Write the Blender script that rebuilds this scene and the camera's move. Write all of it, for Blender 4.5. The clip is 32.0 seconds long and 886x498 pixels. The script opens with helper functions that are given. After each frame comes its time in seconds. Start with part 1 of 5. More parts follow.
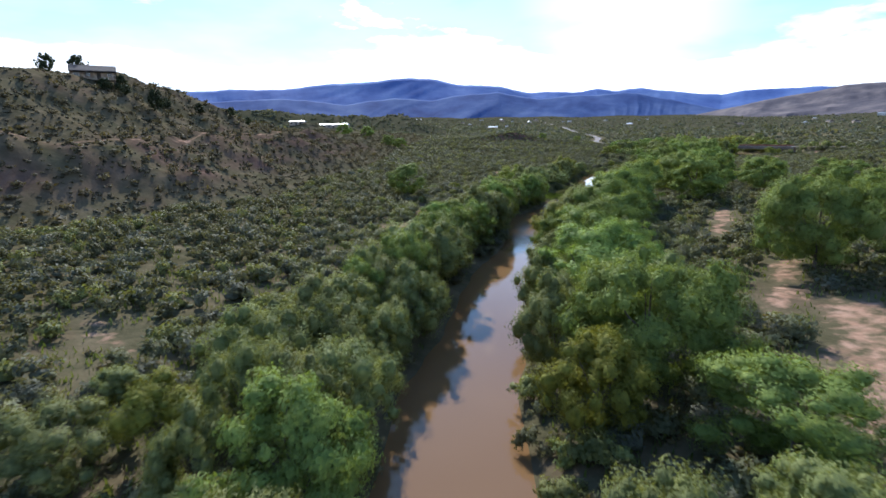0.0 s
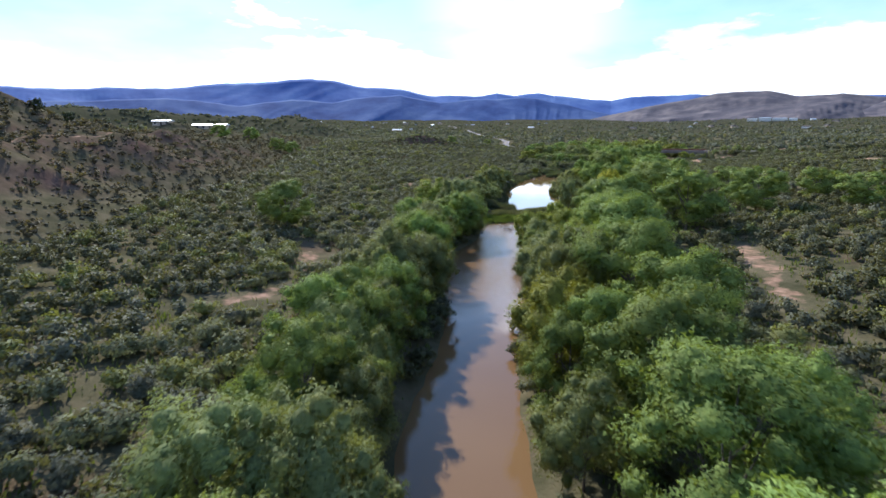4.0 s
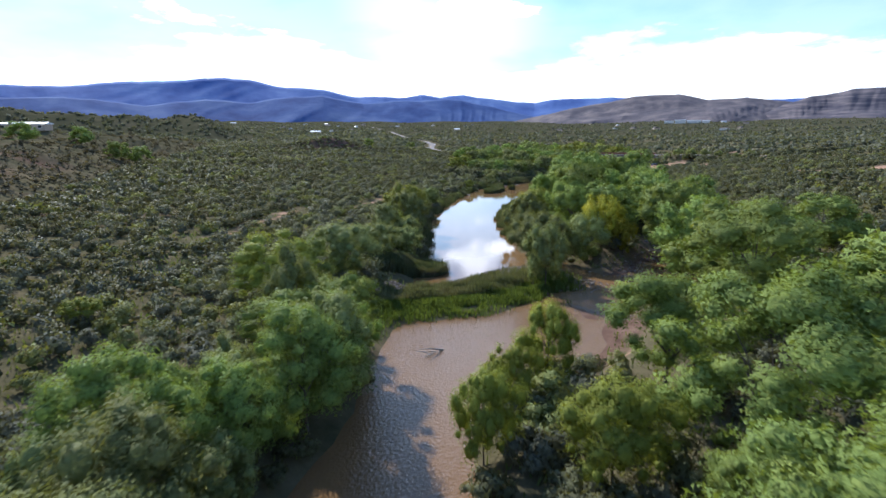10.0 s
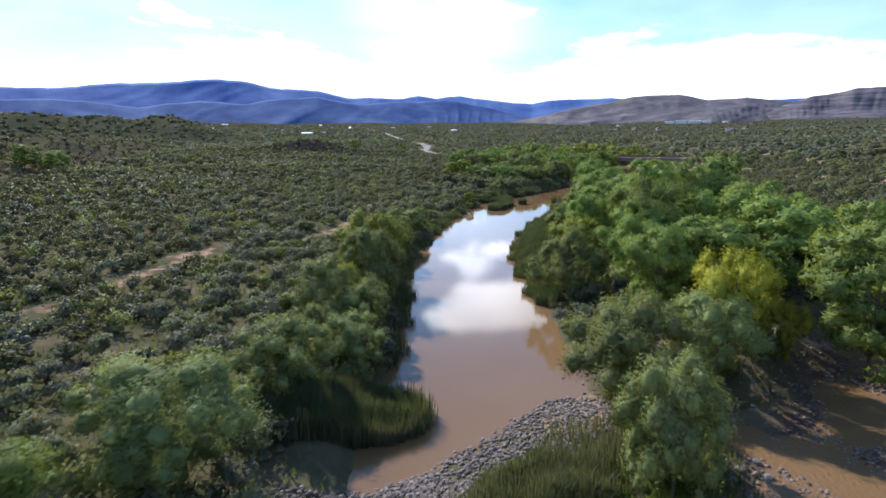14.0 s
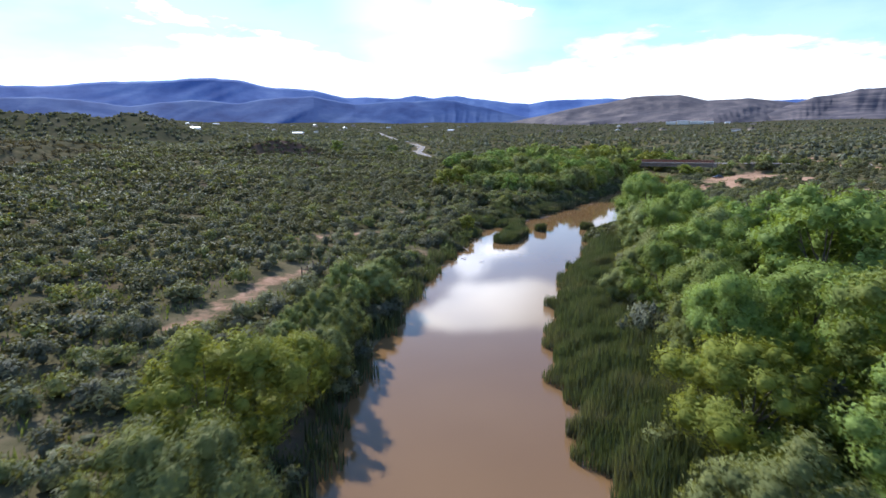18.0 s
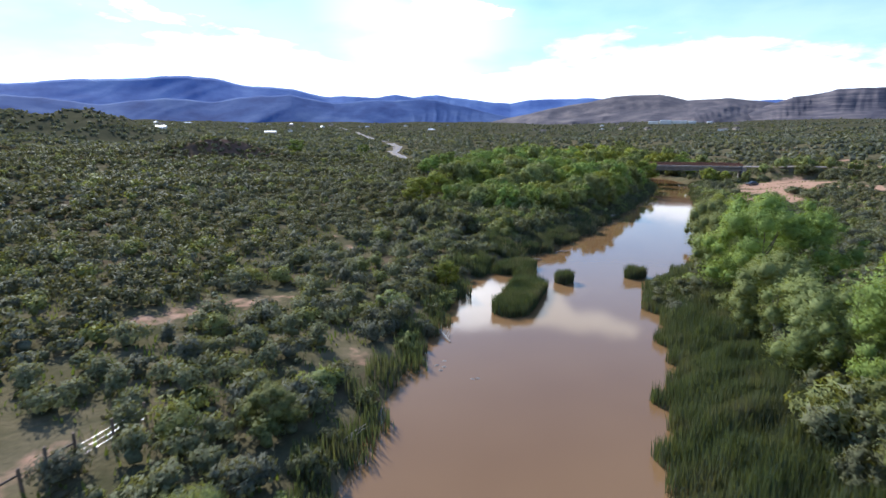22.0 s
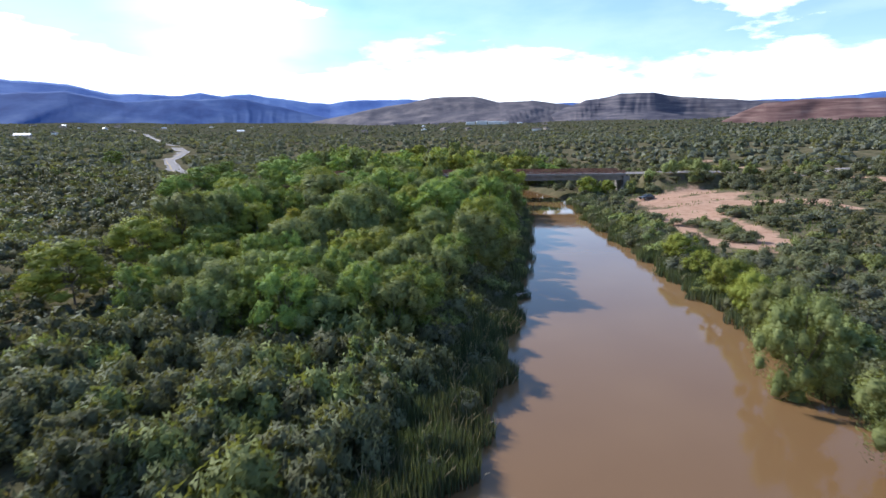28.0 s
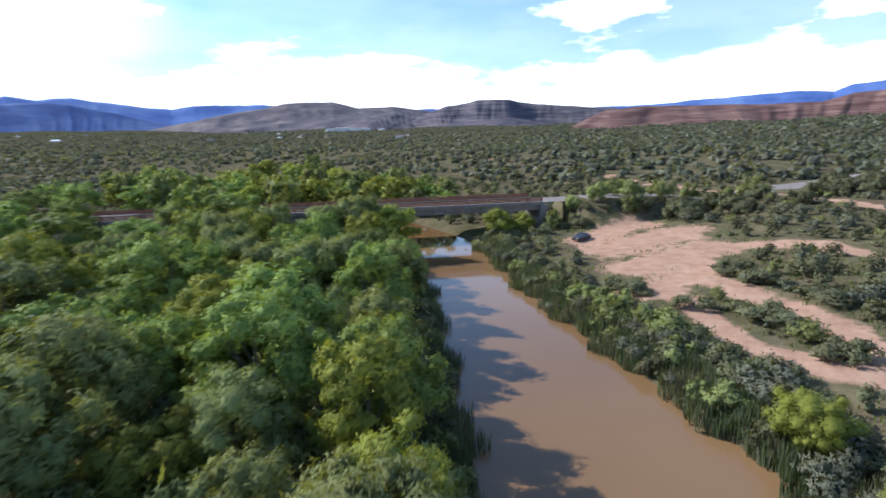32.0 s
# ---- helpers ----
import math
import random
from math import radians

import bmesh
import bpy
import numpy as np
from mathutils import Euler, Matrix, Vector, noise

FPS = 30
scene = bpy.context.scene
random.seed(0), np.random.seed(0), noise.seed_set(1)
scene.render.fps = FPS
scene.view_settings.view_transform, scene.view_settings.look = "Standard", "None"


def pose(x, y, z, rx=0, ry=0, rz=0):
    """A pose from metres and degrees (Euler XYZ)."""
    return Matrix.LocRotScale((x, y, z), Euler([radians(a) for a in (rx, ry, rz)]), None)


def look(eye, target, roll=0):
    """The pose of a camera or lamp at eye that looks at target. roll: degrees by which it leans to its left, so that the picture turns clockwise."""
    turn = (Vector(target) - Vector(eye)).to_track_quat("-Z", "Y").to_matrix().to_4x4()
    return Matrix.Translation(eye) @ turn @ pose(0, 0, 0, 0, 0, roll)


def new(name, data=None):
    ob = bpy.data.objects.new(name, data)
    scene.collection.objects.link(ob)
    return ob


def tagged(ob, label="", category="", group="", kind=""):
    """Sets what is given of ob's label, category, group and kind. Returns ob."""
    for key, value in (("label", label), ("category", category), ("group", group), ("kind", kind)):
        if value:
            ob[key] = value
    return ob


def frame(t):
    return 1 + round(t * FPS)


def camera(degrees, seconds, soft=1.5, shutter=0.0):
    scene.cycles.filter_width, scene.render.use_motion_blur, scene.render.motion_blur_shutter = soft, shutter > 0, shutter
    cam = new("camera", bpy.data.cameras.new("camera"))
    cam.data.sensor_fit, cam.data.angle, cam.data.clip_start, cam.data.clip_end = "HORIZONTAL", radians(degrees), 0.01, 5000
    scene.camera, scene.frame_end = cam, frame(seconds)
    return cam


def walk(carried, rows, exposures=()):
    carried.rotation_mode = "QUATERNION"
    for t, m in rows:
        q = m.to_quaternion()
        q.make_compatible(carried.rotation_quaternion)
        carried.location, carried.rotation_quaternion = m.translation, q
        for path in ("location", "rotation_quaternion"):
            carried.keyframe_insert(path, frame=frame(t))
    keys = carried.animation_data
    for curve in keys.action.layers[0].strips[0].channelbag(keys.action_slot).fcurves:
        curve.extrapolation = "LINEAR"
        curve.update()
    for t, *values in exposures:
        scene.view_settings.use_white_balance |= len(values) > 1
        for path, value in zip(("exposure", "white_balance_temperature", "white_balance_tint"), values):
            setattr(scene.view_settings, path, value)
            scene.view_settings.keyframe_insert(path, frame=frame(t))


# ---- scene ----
PATH = [
    (0, (0.0, 0.0, 21.51), (-0.013, 19.562, 17.313), -0.63),
    (0.5, (0.11, 5.86, 21.45), (0.19, 25.42, 17.26), -0.58),
    (1, (0.23, 11.7, 21.39), (0.652, 31.26, 17.198), -0.57),
    (1.5, (0.39, 17.52, 21.33), (1.35, 37.055, 17.139), -0.58),
    (2, (0.62, 23.28, 21.27), (2.336, 42.772, 17.081), -0.60),
    (2.5, (0.88, 29.06, 21.22), (3.249, 48.483, 17.03), -0.56),
    (4.5, (2.6, 52.44, 21.27), (6.413, 71.651, 17.179), -0.36),
    (5, (3.95, 58.18, 21.26), (8.449, 77.238, 17.17), -0.38),
    (5.5, (5.4, 63.89, 21.25), (10.584, 82.774, 17.166), -0.46),
    (6, (6.95, 69.55, 21.23), (12.4, 88.364, 17.146), -0.49),
    (7, (10.34, 80.72, 21.21), (16.04, 99.453, 17.136), -0.50),
    (8, (14.21, 91.74, 21.23), (19.974, 110.453, 17.14), -0.64),
    (9, (18.38, 102.83, 21.24), (24.192, 121.525, 17.16), -0.51),
    (10, (22.49, 114.27, 21.26), (28.354, 132.951, 17.189), -0.40),
    (11, (26.29, 125.62, 21.23), (32.187, 144.301, 17.195), -0.52),
    (12, (30.15, 136.59, 21.14), (36.072, 155.257, 17.101), -0.56),
    (13, (33.96, 147.36, 21.01), (39.919, 166.026, 16.993), -0.59),
    (14, (37.78, 158.15, 20.94), (43.745, 176.811, 16.917), -0.56),
    (14.5, (39.69, 163.56, 20.92), (45.65, 182.215, 16.882), -0.50),
    (16.5, (47.37, 185.93, 21.28), (53.419, 204.564, 17.257), -0.43),
    (17, (49.59, 191.58, 21.28), (55.62, 210.224, 17.254), -0.40),
    (18, (54.23, 202.91, 21.22), (60.3, 221.538, 17.197), -0.39),
    (19, (58.66, 214.27, 21.03), (64.776, 232.884, 17.018), -0.47),
    (20, (62.94, 225.51, 20.79), (69.039, 244.131, 16.759), -0.46),
    (21, (67.11, 236.69, 20.62), (73.364, 255.258, 16.605), -0.48),
    (22, (71.38, 247.82, 20.53), (78.084, 266.229, 16.493), -0.34),
    (23, (75.99, 259.18, 20.57), (83.509, 277.269, 16.541), -0.49),
    (24, (81.24, 270.61, 20.67), (89.817, 288.214, 16.623), -0.55),
    (25, (87.05, 281.9, 20.75), (96.719, 298.932, 16.712), -0.66),
    (26, (93.56, 292.94, 20.73), (104.408, 309.253, 16.704), -0.96),
    (26.5, (97.22, 298.37, 20.66), (108.537, 314.35, 16.602), -0.90),
    (28.5, (114.85, 320.52, 20.19), (127.058, 335.838, 16.147), -0.83),
    (29, (119.34, 325.92, 20.31), (131.696, 341.123, 16.268), -0.81),
    (30, (128.31, 336.47, 20.81), (140.862, 351.509, 16.774), -0.83),
    (30.5, (132.68, 341.38, 21.23), (145.301, 356.369, 17.233), -0.85),
    (31, (136.99, 346.06, 21.73), (149.895, 360.815, 17.764), -0.97),
    (31.5, (141.21, 350.48, 22.28), (155.088, 364.34, 18.351), -1.21),
    (32, (145.36, 354.72, 22.85), (160.821, 366.778, 18.91), -1.44),
]
cam = camera(78.0, 32.0, soft=1.5, shutter=0.35)
walk(cam, [(t, look(eye, target, roll)) for t, eye, target, roll in PATH], exposures=[(0.0, 0.27, 5800, 10), (32.0, 0.27, 5800, 10)])

# ---------------------------------------------------------------- light
SUN_AZ, SUN_EL = 14.0, 35.0   # degrees to the left of +y, and above the horizon
world = bpy.data.worlds.new("sky")
scene.world = world
world.use_nodes = True
SUN_DIR = Vector((-math.sin(radians(SUN_AZ)) * math.cos(radians(SUN_EL)), math.cos(radians(SUN_AZ)) * math.cos(radians(SUN_EL)), math.sin(radians(SUN_EL))))


def build_world():
    t = world.node_tree
    t.nodes.clear()
    n = lambda kind, **k: mk(t, kind, **k)
    out = n("ShaderNodeOutputWorld")
    bg = n("ShaderNodeBackground")
    bg.inputs["Strength"].default_value = 0.175
    sky = n("ShaderNodeTexSky", sky_type="NISHITA", sun_disc=False, sun_elevation=radians(SUN_EL), sun_rotation=radians(-SUN_AZ), air_density=1.0, dust_density=0.25, ozone_density=1.0)
    co = n("ShaderNodeTexCoord")
    sep = n("ShaderNodeSeparateXYZ")
    t.links.new(co.outputs["Generated"], sep.inputs[0])
    # flat-bottomed clouds: wider than tall
    com = n("ShaderNodeVectorMath", operation="MULTIPLY")
    com.inputs[1].default_value = (1.0, 1.0, 3.4)
    t.links.new(co.outputs["Generated"], com.inputs[0])
    big = n("ShaderNodeTexNoise")
    big.inputs["Scale"].default_value, big.inputs["Detail"].default_value, big.inputs["Roughness"].default_value = 3.1, 9.0, 0.55
    t.links.new(com.outputs[0], big.inputs["Vector"])
    high = n("ShaderNodeMapRange", interpolation_type="SMOOTHSTEP")
    high.inputs["From Min"].default_value, high.inputs["From Max"].default_value, high.inputs["To Max"].default_value = 0.27, 0.42, -0.12
    t.links.new(sep.outputs[2], high.inputs["Value"])
    more = n("ShaderNodeMath", operation="ADD")
    t.links.new(big.outputs["Fac"], more.inputs[0])
    t.links.new(high.outputs[0], more.inputs[1])
    # two banks of cumulus: one over the river's far course, one over the red mesa
    dense = more.outputs[0]
    for az, el, wide, gain in ((-18, 15, 12, 0.065), (-5, 20, 9, 0.06), (-66, 8, 13, 0.09), (-44, 12, 9, -0.10), (-25, 32, 12, -0.08), (-3, 11, 9, -0.05), (-36, 11, 9, -0.06)):
        dot = n("ShaderNodeVectorMath", operation="DOT_PRODUCT")
        dot.inputs[1].default_value = (-math.sin(radians(az)) * math.cos(radians(el)), math.cos(radians(az)) * math.cos(radians(el)), math.sin(radians(el)))
        t.links.new(co.outputs["Generated"], dot.inputs[0])
        bank = n("ShaderNodeMapRange", interpolation_type="SMOOTHSTEP")
        bank.inputs["From Min"].default_value, bank.inputs["From Max"].default_value, bank.inputs["To Max"].default_value = math.cos(radians(wide)), 1.0, gain
        t.links.new(dot.outputs["Value"], bank.inputs["Value"])
        if az == -18:
            glare = bank.outputs[0]
        plus = n("ShaderNodeMath", operation="ADD")
        t.links.new(dense, plus.inputs[0])
        t.links.new(bank.outputs[0], plus.inputs[1])
        dense = plus.outputs[0]
    ramp = n("ShaderNodeMapRange", interpolation_type="SMOOTHSTEP")
    ramp.inputs["From Min"].default_value, ramp.inputs["From Max"].default_value = 0.535, 0.60
    t.links.new(dense, ramp.inputs["Value"])
    # white veil low over the mountains, with an uneven upper edge
    wav = n("ShaderNodeMath", operation="MULTIPLY_ADD")
    wav.inputs[1].default_value = -0.30
    t.links.new(big.outputs["Fac"], wav.inputs[0])
    t.links.new(sep.outputs[2], wav.inputs[2])
    veil = n("ShaderNodeMapRange", interpolation_type="SMOOTHSTEP")
    veil.inputs["From Min"].default_value, veil.inputs["From Max"].default_value = -0.005, -0.045
    t.links.new(wav.outputs[0], veil.inputs["Value"])
    cl = n("ShaderNodeMath", operation="MAXIMUM")
    t.links.new(ramp.outputs[0], cl.inputs[0])
    t.links.new(veil.outputs[0], cl.inputs[1])
    # thin haze that pales the blue low down
    thin = n("ShaderNodeMapRange")
    thin.inputs["From Min"].default_value, thin.inputs["From Max"].default_value = 0.05, 0.40
    thin.inputs["To Min"].default_value, thin.inputs["To Max"].default_value = 0.30, 0.04
    t.links.new(sep.outputs[2], thin.inputs["Value"])
    cover = n("ShaderNodeMath", operation="MULTIPLY")
    cover.inputs[1].default_value = 0.92
    t.links.new(cl.outputs[0], cover.inputs[0])
    amt = n("ShaderNodeMath", operation="MAXIMUM")
    t.links.new(cover.outputs[0], amt.inputs[0])
    t.links.new(thin.outputs[0], amt.inputs[1])
    shade = n("ShaderNodeTexNoise")
    shade.inputs["Scale"].default_value, shade.inputs["Detail"].default_value = 5.0, 6.0
    t.links.new(com.outputs[0], shade.inputs["Vector"])
    cc = n("ShaderNodeMix", data_type="RGBA")
    cc.inputs["A"].default_value, cc.inputs["B"].default_value = (6.4, 6.9, 7.8, 1), (9.4, 9.4, 9.4, 1)
    sr = n("ShaderNodeMapRange")
    sr.inputs["From Min"].default_value, sr.inputs["From Max"].default_value = 0.35, 0.55
    t.links.new(shade.outputs["Fac"], sr.inputs["Value"])
    t.links.new(sr.outputs[0], cc.inputs["Factor"])
    # the cumulus near the sun shines through
    near = n("ShaderNodeMath", operation="MULTIPLY_ADD")
    near.inputs[1].default_value, near.inputs[2].default_value = 20.0, 1.0
    t.links.new(glare, near.inputs[0])
    lit = n("ShaderNodeVectorMath", operation="SCALE")
    t.links.new(cc.outputs["Result"], lit.inputs[0])
    t.links.new(near.outputs[0], lit.inputs["Scale"])
    mix = n("ShaderNodeMix", data_type="RGBA")
    t.links.new(amt.outputs[0], mix.inputs["Factor"])
    clear = n("ShaderNodeMix", data_type="RGBA", blend_type="MULTIPLY")
    clear.inputs["Factor"].default_value = 1.0
    clear.inputs["B"].default_value = (0.50, 0.70, 0.90, 1)
    t.links.new(sky.outputs[0], clear.inputs["A"])
    t.links.new(clear.outputs["Result"], mix.inputs["A"])
    t.links.new(lit.outputs[0], mix.inputs["B"])
    t.links.new(mix.outputs["Result"], bg.inputs["Color"])
    t.links.new(bg.outputs[0], out.inputs["Surface"])


def mk(tree, kind, **props):
    node = tree.nodes.new(kind)
    for key, value in props.items():
        setattr(node, key, value)
    return node


build_world()
sun = new("sun", bpy.data.lights.new("sun", "SUN"))
sun.data.energy, sun.data.angle, sun.data.color = 5.0, radians(0.6), (1.0, 0.94, 0.85)
sun.matrix_basis = look((0, 0, 900) , Vector((0, 0, 900)) - SUN_DIR)


# ---------------------------------------------------------------- materials
def material(name, stops, scale=1.0, rough=0.8, bump=0.0, bump_scale=None, spots=None, coords="Object", detail=6.0, metal=0.0, island=0.0, objects=0.0, translucent=0.0, spec=0.3, stretch=(1, 1, 1)):
    """A procedural surface: stops are colours spread over one noise; a finer noise and stains vary it."""
    m = bpy.data.materials.new(name)
    m.use_nodes = True
    t = m.node_tree
    t.nodes.clear()
    n = lambda kind, **k: mk(t, kind, **k)
    out, bsdf = n("ShaderNodeOutputMaterial"), n("ShaderNodeBsdfPrincipled")
    co, mp = n("ShaderNodeTexCoord"), n("ShaderNodeMapping")
    mp.inputs["Scale"].default_value = stretch
    t.links.new(co.outputs[coords], mp.inputs[0])
    noi = n("ShaderNodeTexNoise")
    noi.inputs["Scale"].default_value, noi.inputs["Detail"].default_value, noi.inputs["Roughness"].default_value = scale, detail, 0.62
    t.links.new(mp.outputs[0], noi.inputs["Vector"])
    ramp = n("ShaderNodeValToRGB")
    els = ramp.color_ramp.elements
    while len(els) < len(stops):
        els.new(0.5)
    for k, col in enumerate(stops):
        els[k].position = 0.3 + 0.4 * k / max(1, len(stops) - 1)
        els[k].color = (*col, 1)
    t.links.new(noi.outputs["Fac"], ramp.inputs[0])
    colour = ramp.outputs[0]
    if spots:
        col, size, lo, hi = spots
        sp = n("ShaderNodeTexNoise")
        sp.inputs["Scale"].default_value, sp.inputs["Detail"].default_value = size, 4.0
        t.links.new(mp.outputs[0], sp.inputs["Vector"])
        r = n("ShaderNodeMapRange")
        r.inputs["From Min"].default_value, r.inputs["From Max"].default_value = lo, hi
        t.links.new(sp.outputs["Fac"], r.inputs["Value"])
        mx = n("ShaderNodeMix", data_type="RGBA")
        mx.inputs["B"].default_value = (*col, 1)
        t.links.new(r.outputs[0], mx.inputs["Factor"])
        t.links.new(colour, mx.inputs["A"])
        colour = mx.outputs["Result"]
    if island or objects:
        hsv = n("ShaderNodeHueSaturation")
        t.links.new(colour, hsv.inputs["Color"])
        val = n("ShaderNodeMath", operation="ADD")
        val.inputs[0].default_value = val.inputs[1].default_value = 0.5
        if island:
            geo, mr = n("ShaderNodeNewGeometry"), n("ShaderNodeMapRange")
            mr.inputs["To Min"].default_value, mr.inputs["To Max"].default_value = 0.5 - island, 0.5 + island
            t.links.new(geo.outputs["Random Per Island"], mr.inputs["Value"])
            t.links.new(mr.outputs[0], val.inputs[0])
        if objects:
            inf, m2, m3 = n("ShaderNodeObjectInfo"), n("ShaderNodeMapRange"), n("ShaderNodeMapRange")
            m2.inputs["To Min"].default_value, m2.inputs["To Max"].default_value = 0.5 - objects, 0.5 + objects
            m3.inputs["To Min"].default_value, m3.inputs["To Max"].default_value = 0.5 - 0.05 * objects, 0.5 + 0.05 * objects
            t.links.new(inf.outputs["Random"], m2.inputs["Value"])
            t.links.new(inf.outputs["Random"], m3.inputs["Value"])
            t.links.new(m2.outputs[0], val.inputs[1])
            t.links.new(m3.outputs[0], hsv.inputs["Hue"])
        t.links.new(val.outputs[0], hsv.inputs["Value"])
        colour = hsv.outputs[0]
    t.links.new(colour, bsdf.inputs["Base Color"])
    bsdf.inputs["Roughness"].default_value, bsdf.inputs["Metallic"].default_value = rough, metal
    bsdf.inputs["Specular IOR Level"].default_value = spec
    if bump:
        bn, bp = n("ShaderNodeTexNoise"), n("ShaderNodeBump")
        bn.inputs["Scale"].default_value, bn.inputs["Detail"].default_value = bump_scale or scale * 6, 5.0
        t.links.new(mp.outputs[0], bn.inputs["Vector"])
        bp.inputs["Strength"].default_value, bp.inputs["Distance"].default_value = bump, 0.1
        t.links.new(bn.outputs["Fac"], bp.inputs["Height"])
        t.links.new(bp.outputs[0], bsdf.inputs["Normal"])
    surface = bsdf.outputs[0]
    if translucent:
        tr, ms = n("ShaderNodeBsdfTranslucent"), n("ShaderNodeMixShader")
        ms.inputs[0].default_value = translucent
        warm = n("ShaderNodeMix", data_type="RGBA", blend_type="MULTIPLY")
        warm.inputs["Factor"].default_value = 1.0
        warm.inputs["B"].default_value = (1.55, 1.45, 0.6, 1)
        t.links.new(colour, warm.inputs["A"])
        t.links.new(warm.outputs["Result"], tr.inputs[0])
        t.links.new(surface, ms.inputs[1])
        t.links.new(tr.outputs[0], ms.inputs[2])
        surface = ms.outputs[0]
    t.links.new(surface, out.inputs[0])
    return m


LEAF = dict(scale=0.35, rough=0.6, island=0.10, objects=0.22, translucent=0.25, spec=0.06, bump=0.5, bump_scale=4.5)
leaf_cottonwood = material("leaf_cottonwood", [(0.165, 0.221, 0.060), (0.234, 0.303, 0.082), (0.327, 0.379, 0.105)], spots=((0.094, 0.129, 0.041), 3.2, 0.56, 0.72), **LEAF)
leaf_willow = material("leaf_willow", [(0.173, 0.200, 0.073), (0.240, 0.266, 0.100), (0.312, 0.329, 0.129)], spots=((0.099, 0.121, 0.050), 3.6, 0.56, 0.72), **LEAF)
leaf_bright = material("leaf_bright", [(0.227, 0.249, 0.048), (0.298, 0.314, 0.067)], spots=((0.122, 0.149, 0.035), 3.4, 0.57, 0.72), **LEAF)
leaf_yellow = material("leaf_yellow", [(0.247, 0.255, 0.037), (0.420, 0.375, 0.048)], spots=((0.143, 0.150, 0.030), 3.4, 0.60, 0.76), **LEAF)
leaf_mesquite = material("leaf_mesquite", [(0.120, 0.123, 0.069), (0.164, 0.169, 0.091), (0.214, 0.209, 0.117)], spots=((0.069, 0.064, 0.043), 3.8, 0.54, 0.70), **LEAF)
leaf_greygreen = material("leaf_greygreen", [(0.132, 0.140, 0.097), (0.182, 0.184, 0.128)], spots=((0.075, 0.076, 0.058), 3.8, 0.54, 0.70), **LEAF)
leaf_sage = material("leaf_sage", [(0.105, 0.092, 0.053), (0.173, 0.141, 0.080)], scale=0.05, rough=0.8, island=0.3, translucent=0.25, bump=1.0, bump_scale=3.0, spots=((0.068, 0.061, 0.037), 2.4, 0.5, 0.66))
leaf_juniper = material("leaf_juniper", [(0.050, 0.066, 0.036), (0.085, 0.100, 0.055)], spots=((0.03, 0.04, 0.025), 3.6, 0.52, 0.68), **LEAF)
# far scrub: distance haze is mixed into the leaf colour, greyer and bluer
leaf_far = material("leaf_far", [(0.106, 0.119, 0.077), (0.145, 0.151, 0.103), (0.179, 0.172, 0.124)], scale=0.02, rough=0.8, island=0.25, translucent=0.3)
blade_sedge = material("blade_sedge", [(0.093, 0.134, 0.033), (0.130, 0.172, 0.047)], scale=0.3, rough=0.5, island=0.22, translucent=0.4)
blade_reed = material("blade_reed", [(0.061, 0.084, 0.045), (0.095, 0.115, 0.061), (0.143, 0.137, 0.092)], scale=0.25, rough=0.5, island=0.25, translucent=0.3)
gravel = material("gravel", [(0.14, 0.11, 0.095), (0.22, 0.175, 0.15), (0.31, 0.25, 0.215)], scale=1.5, rough=0.9, island=0.3, bump=0.4, bump_scale=9)
straw = material("straw", [(0.136, 0.122, 0.063), (0.205, 0.173, 0.096)], scale=0.3, rough=0.8, island=0.25, translucent=0.35, bump=0.6, bump_scale=5)
blade_tall = material("blade_tall", [(0.087, 0.104, 0.053), (0.130, 0.141, 0.076), (0.182, 0.174, 0.106)], scale=0.25, rough=0.6, island=0.22, translucent=0.3)
blade_dry = material("blade_dry", [(0.30, 0.24, 0.14), (0.42, 0.34, 0.22)], scale=0.6, rough=0.7, island=0.2, translucent=0.2)
blade_grass = material("blade_grass", [(0.089, 0.134, 0.030), (0.138, 0.171, 0.050), (0.203, 0.206, 0.084)], scale=0.2, rough=0.6, island=0.22, translucent=0.3)
bark = material("bark", [(0.10, 0.08, 0.06), (0.19, 0.16, 0.13)], scale=2.5, rough=0.9, bump=0.6, bump_scale=9, stretch=(1, 1, 0.25))
concrete = material("concrete", [(0.20, 0.170, 0.150), (0.29, 0.250, 0.222)], scale=0.8, rough=0.85, bump=0.25, bump_scale=7, spots=((0.22, 0.18, 0.15), 0.35, 0.52, 0.68))
rust_rail = material("rust_rail", [(0.20, 0.085, 0.055), (0.30, 0.130, 0.085)], scale=1.2, rough=0.75, bump=0.2)
asphalt = material("asphalt", [(0.20, 0.17, 0.155), (0.27, 0.23, 0.21)], scale=0.6, rough=0.9, bump=0.2, bump_scale=14)


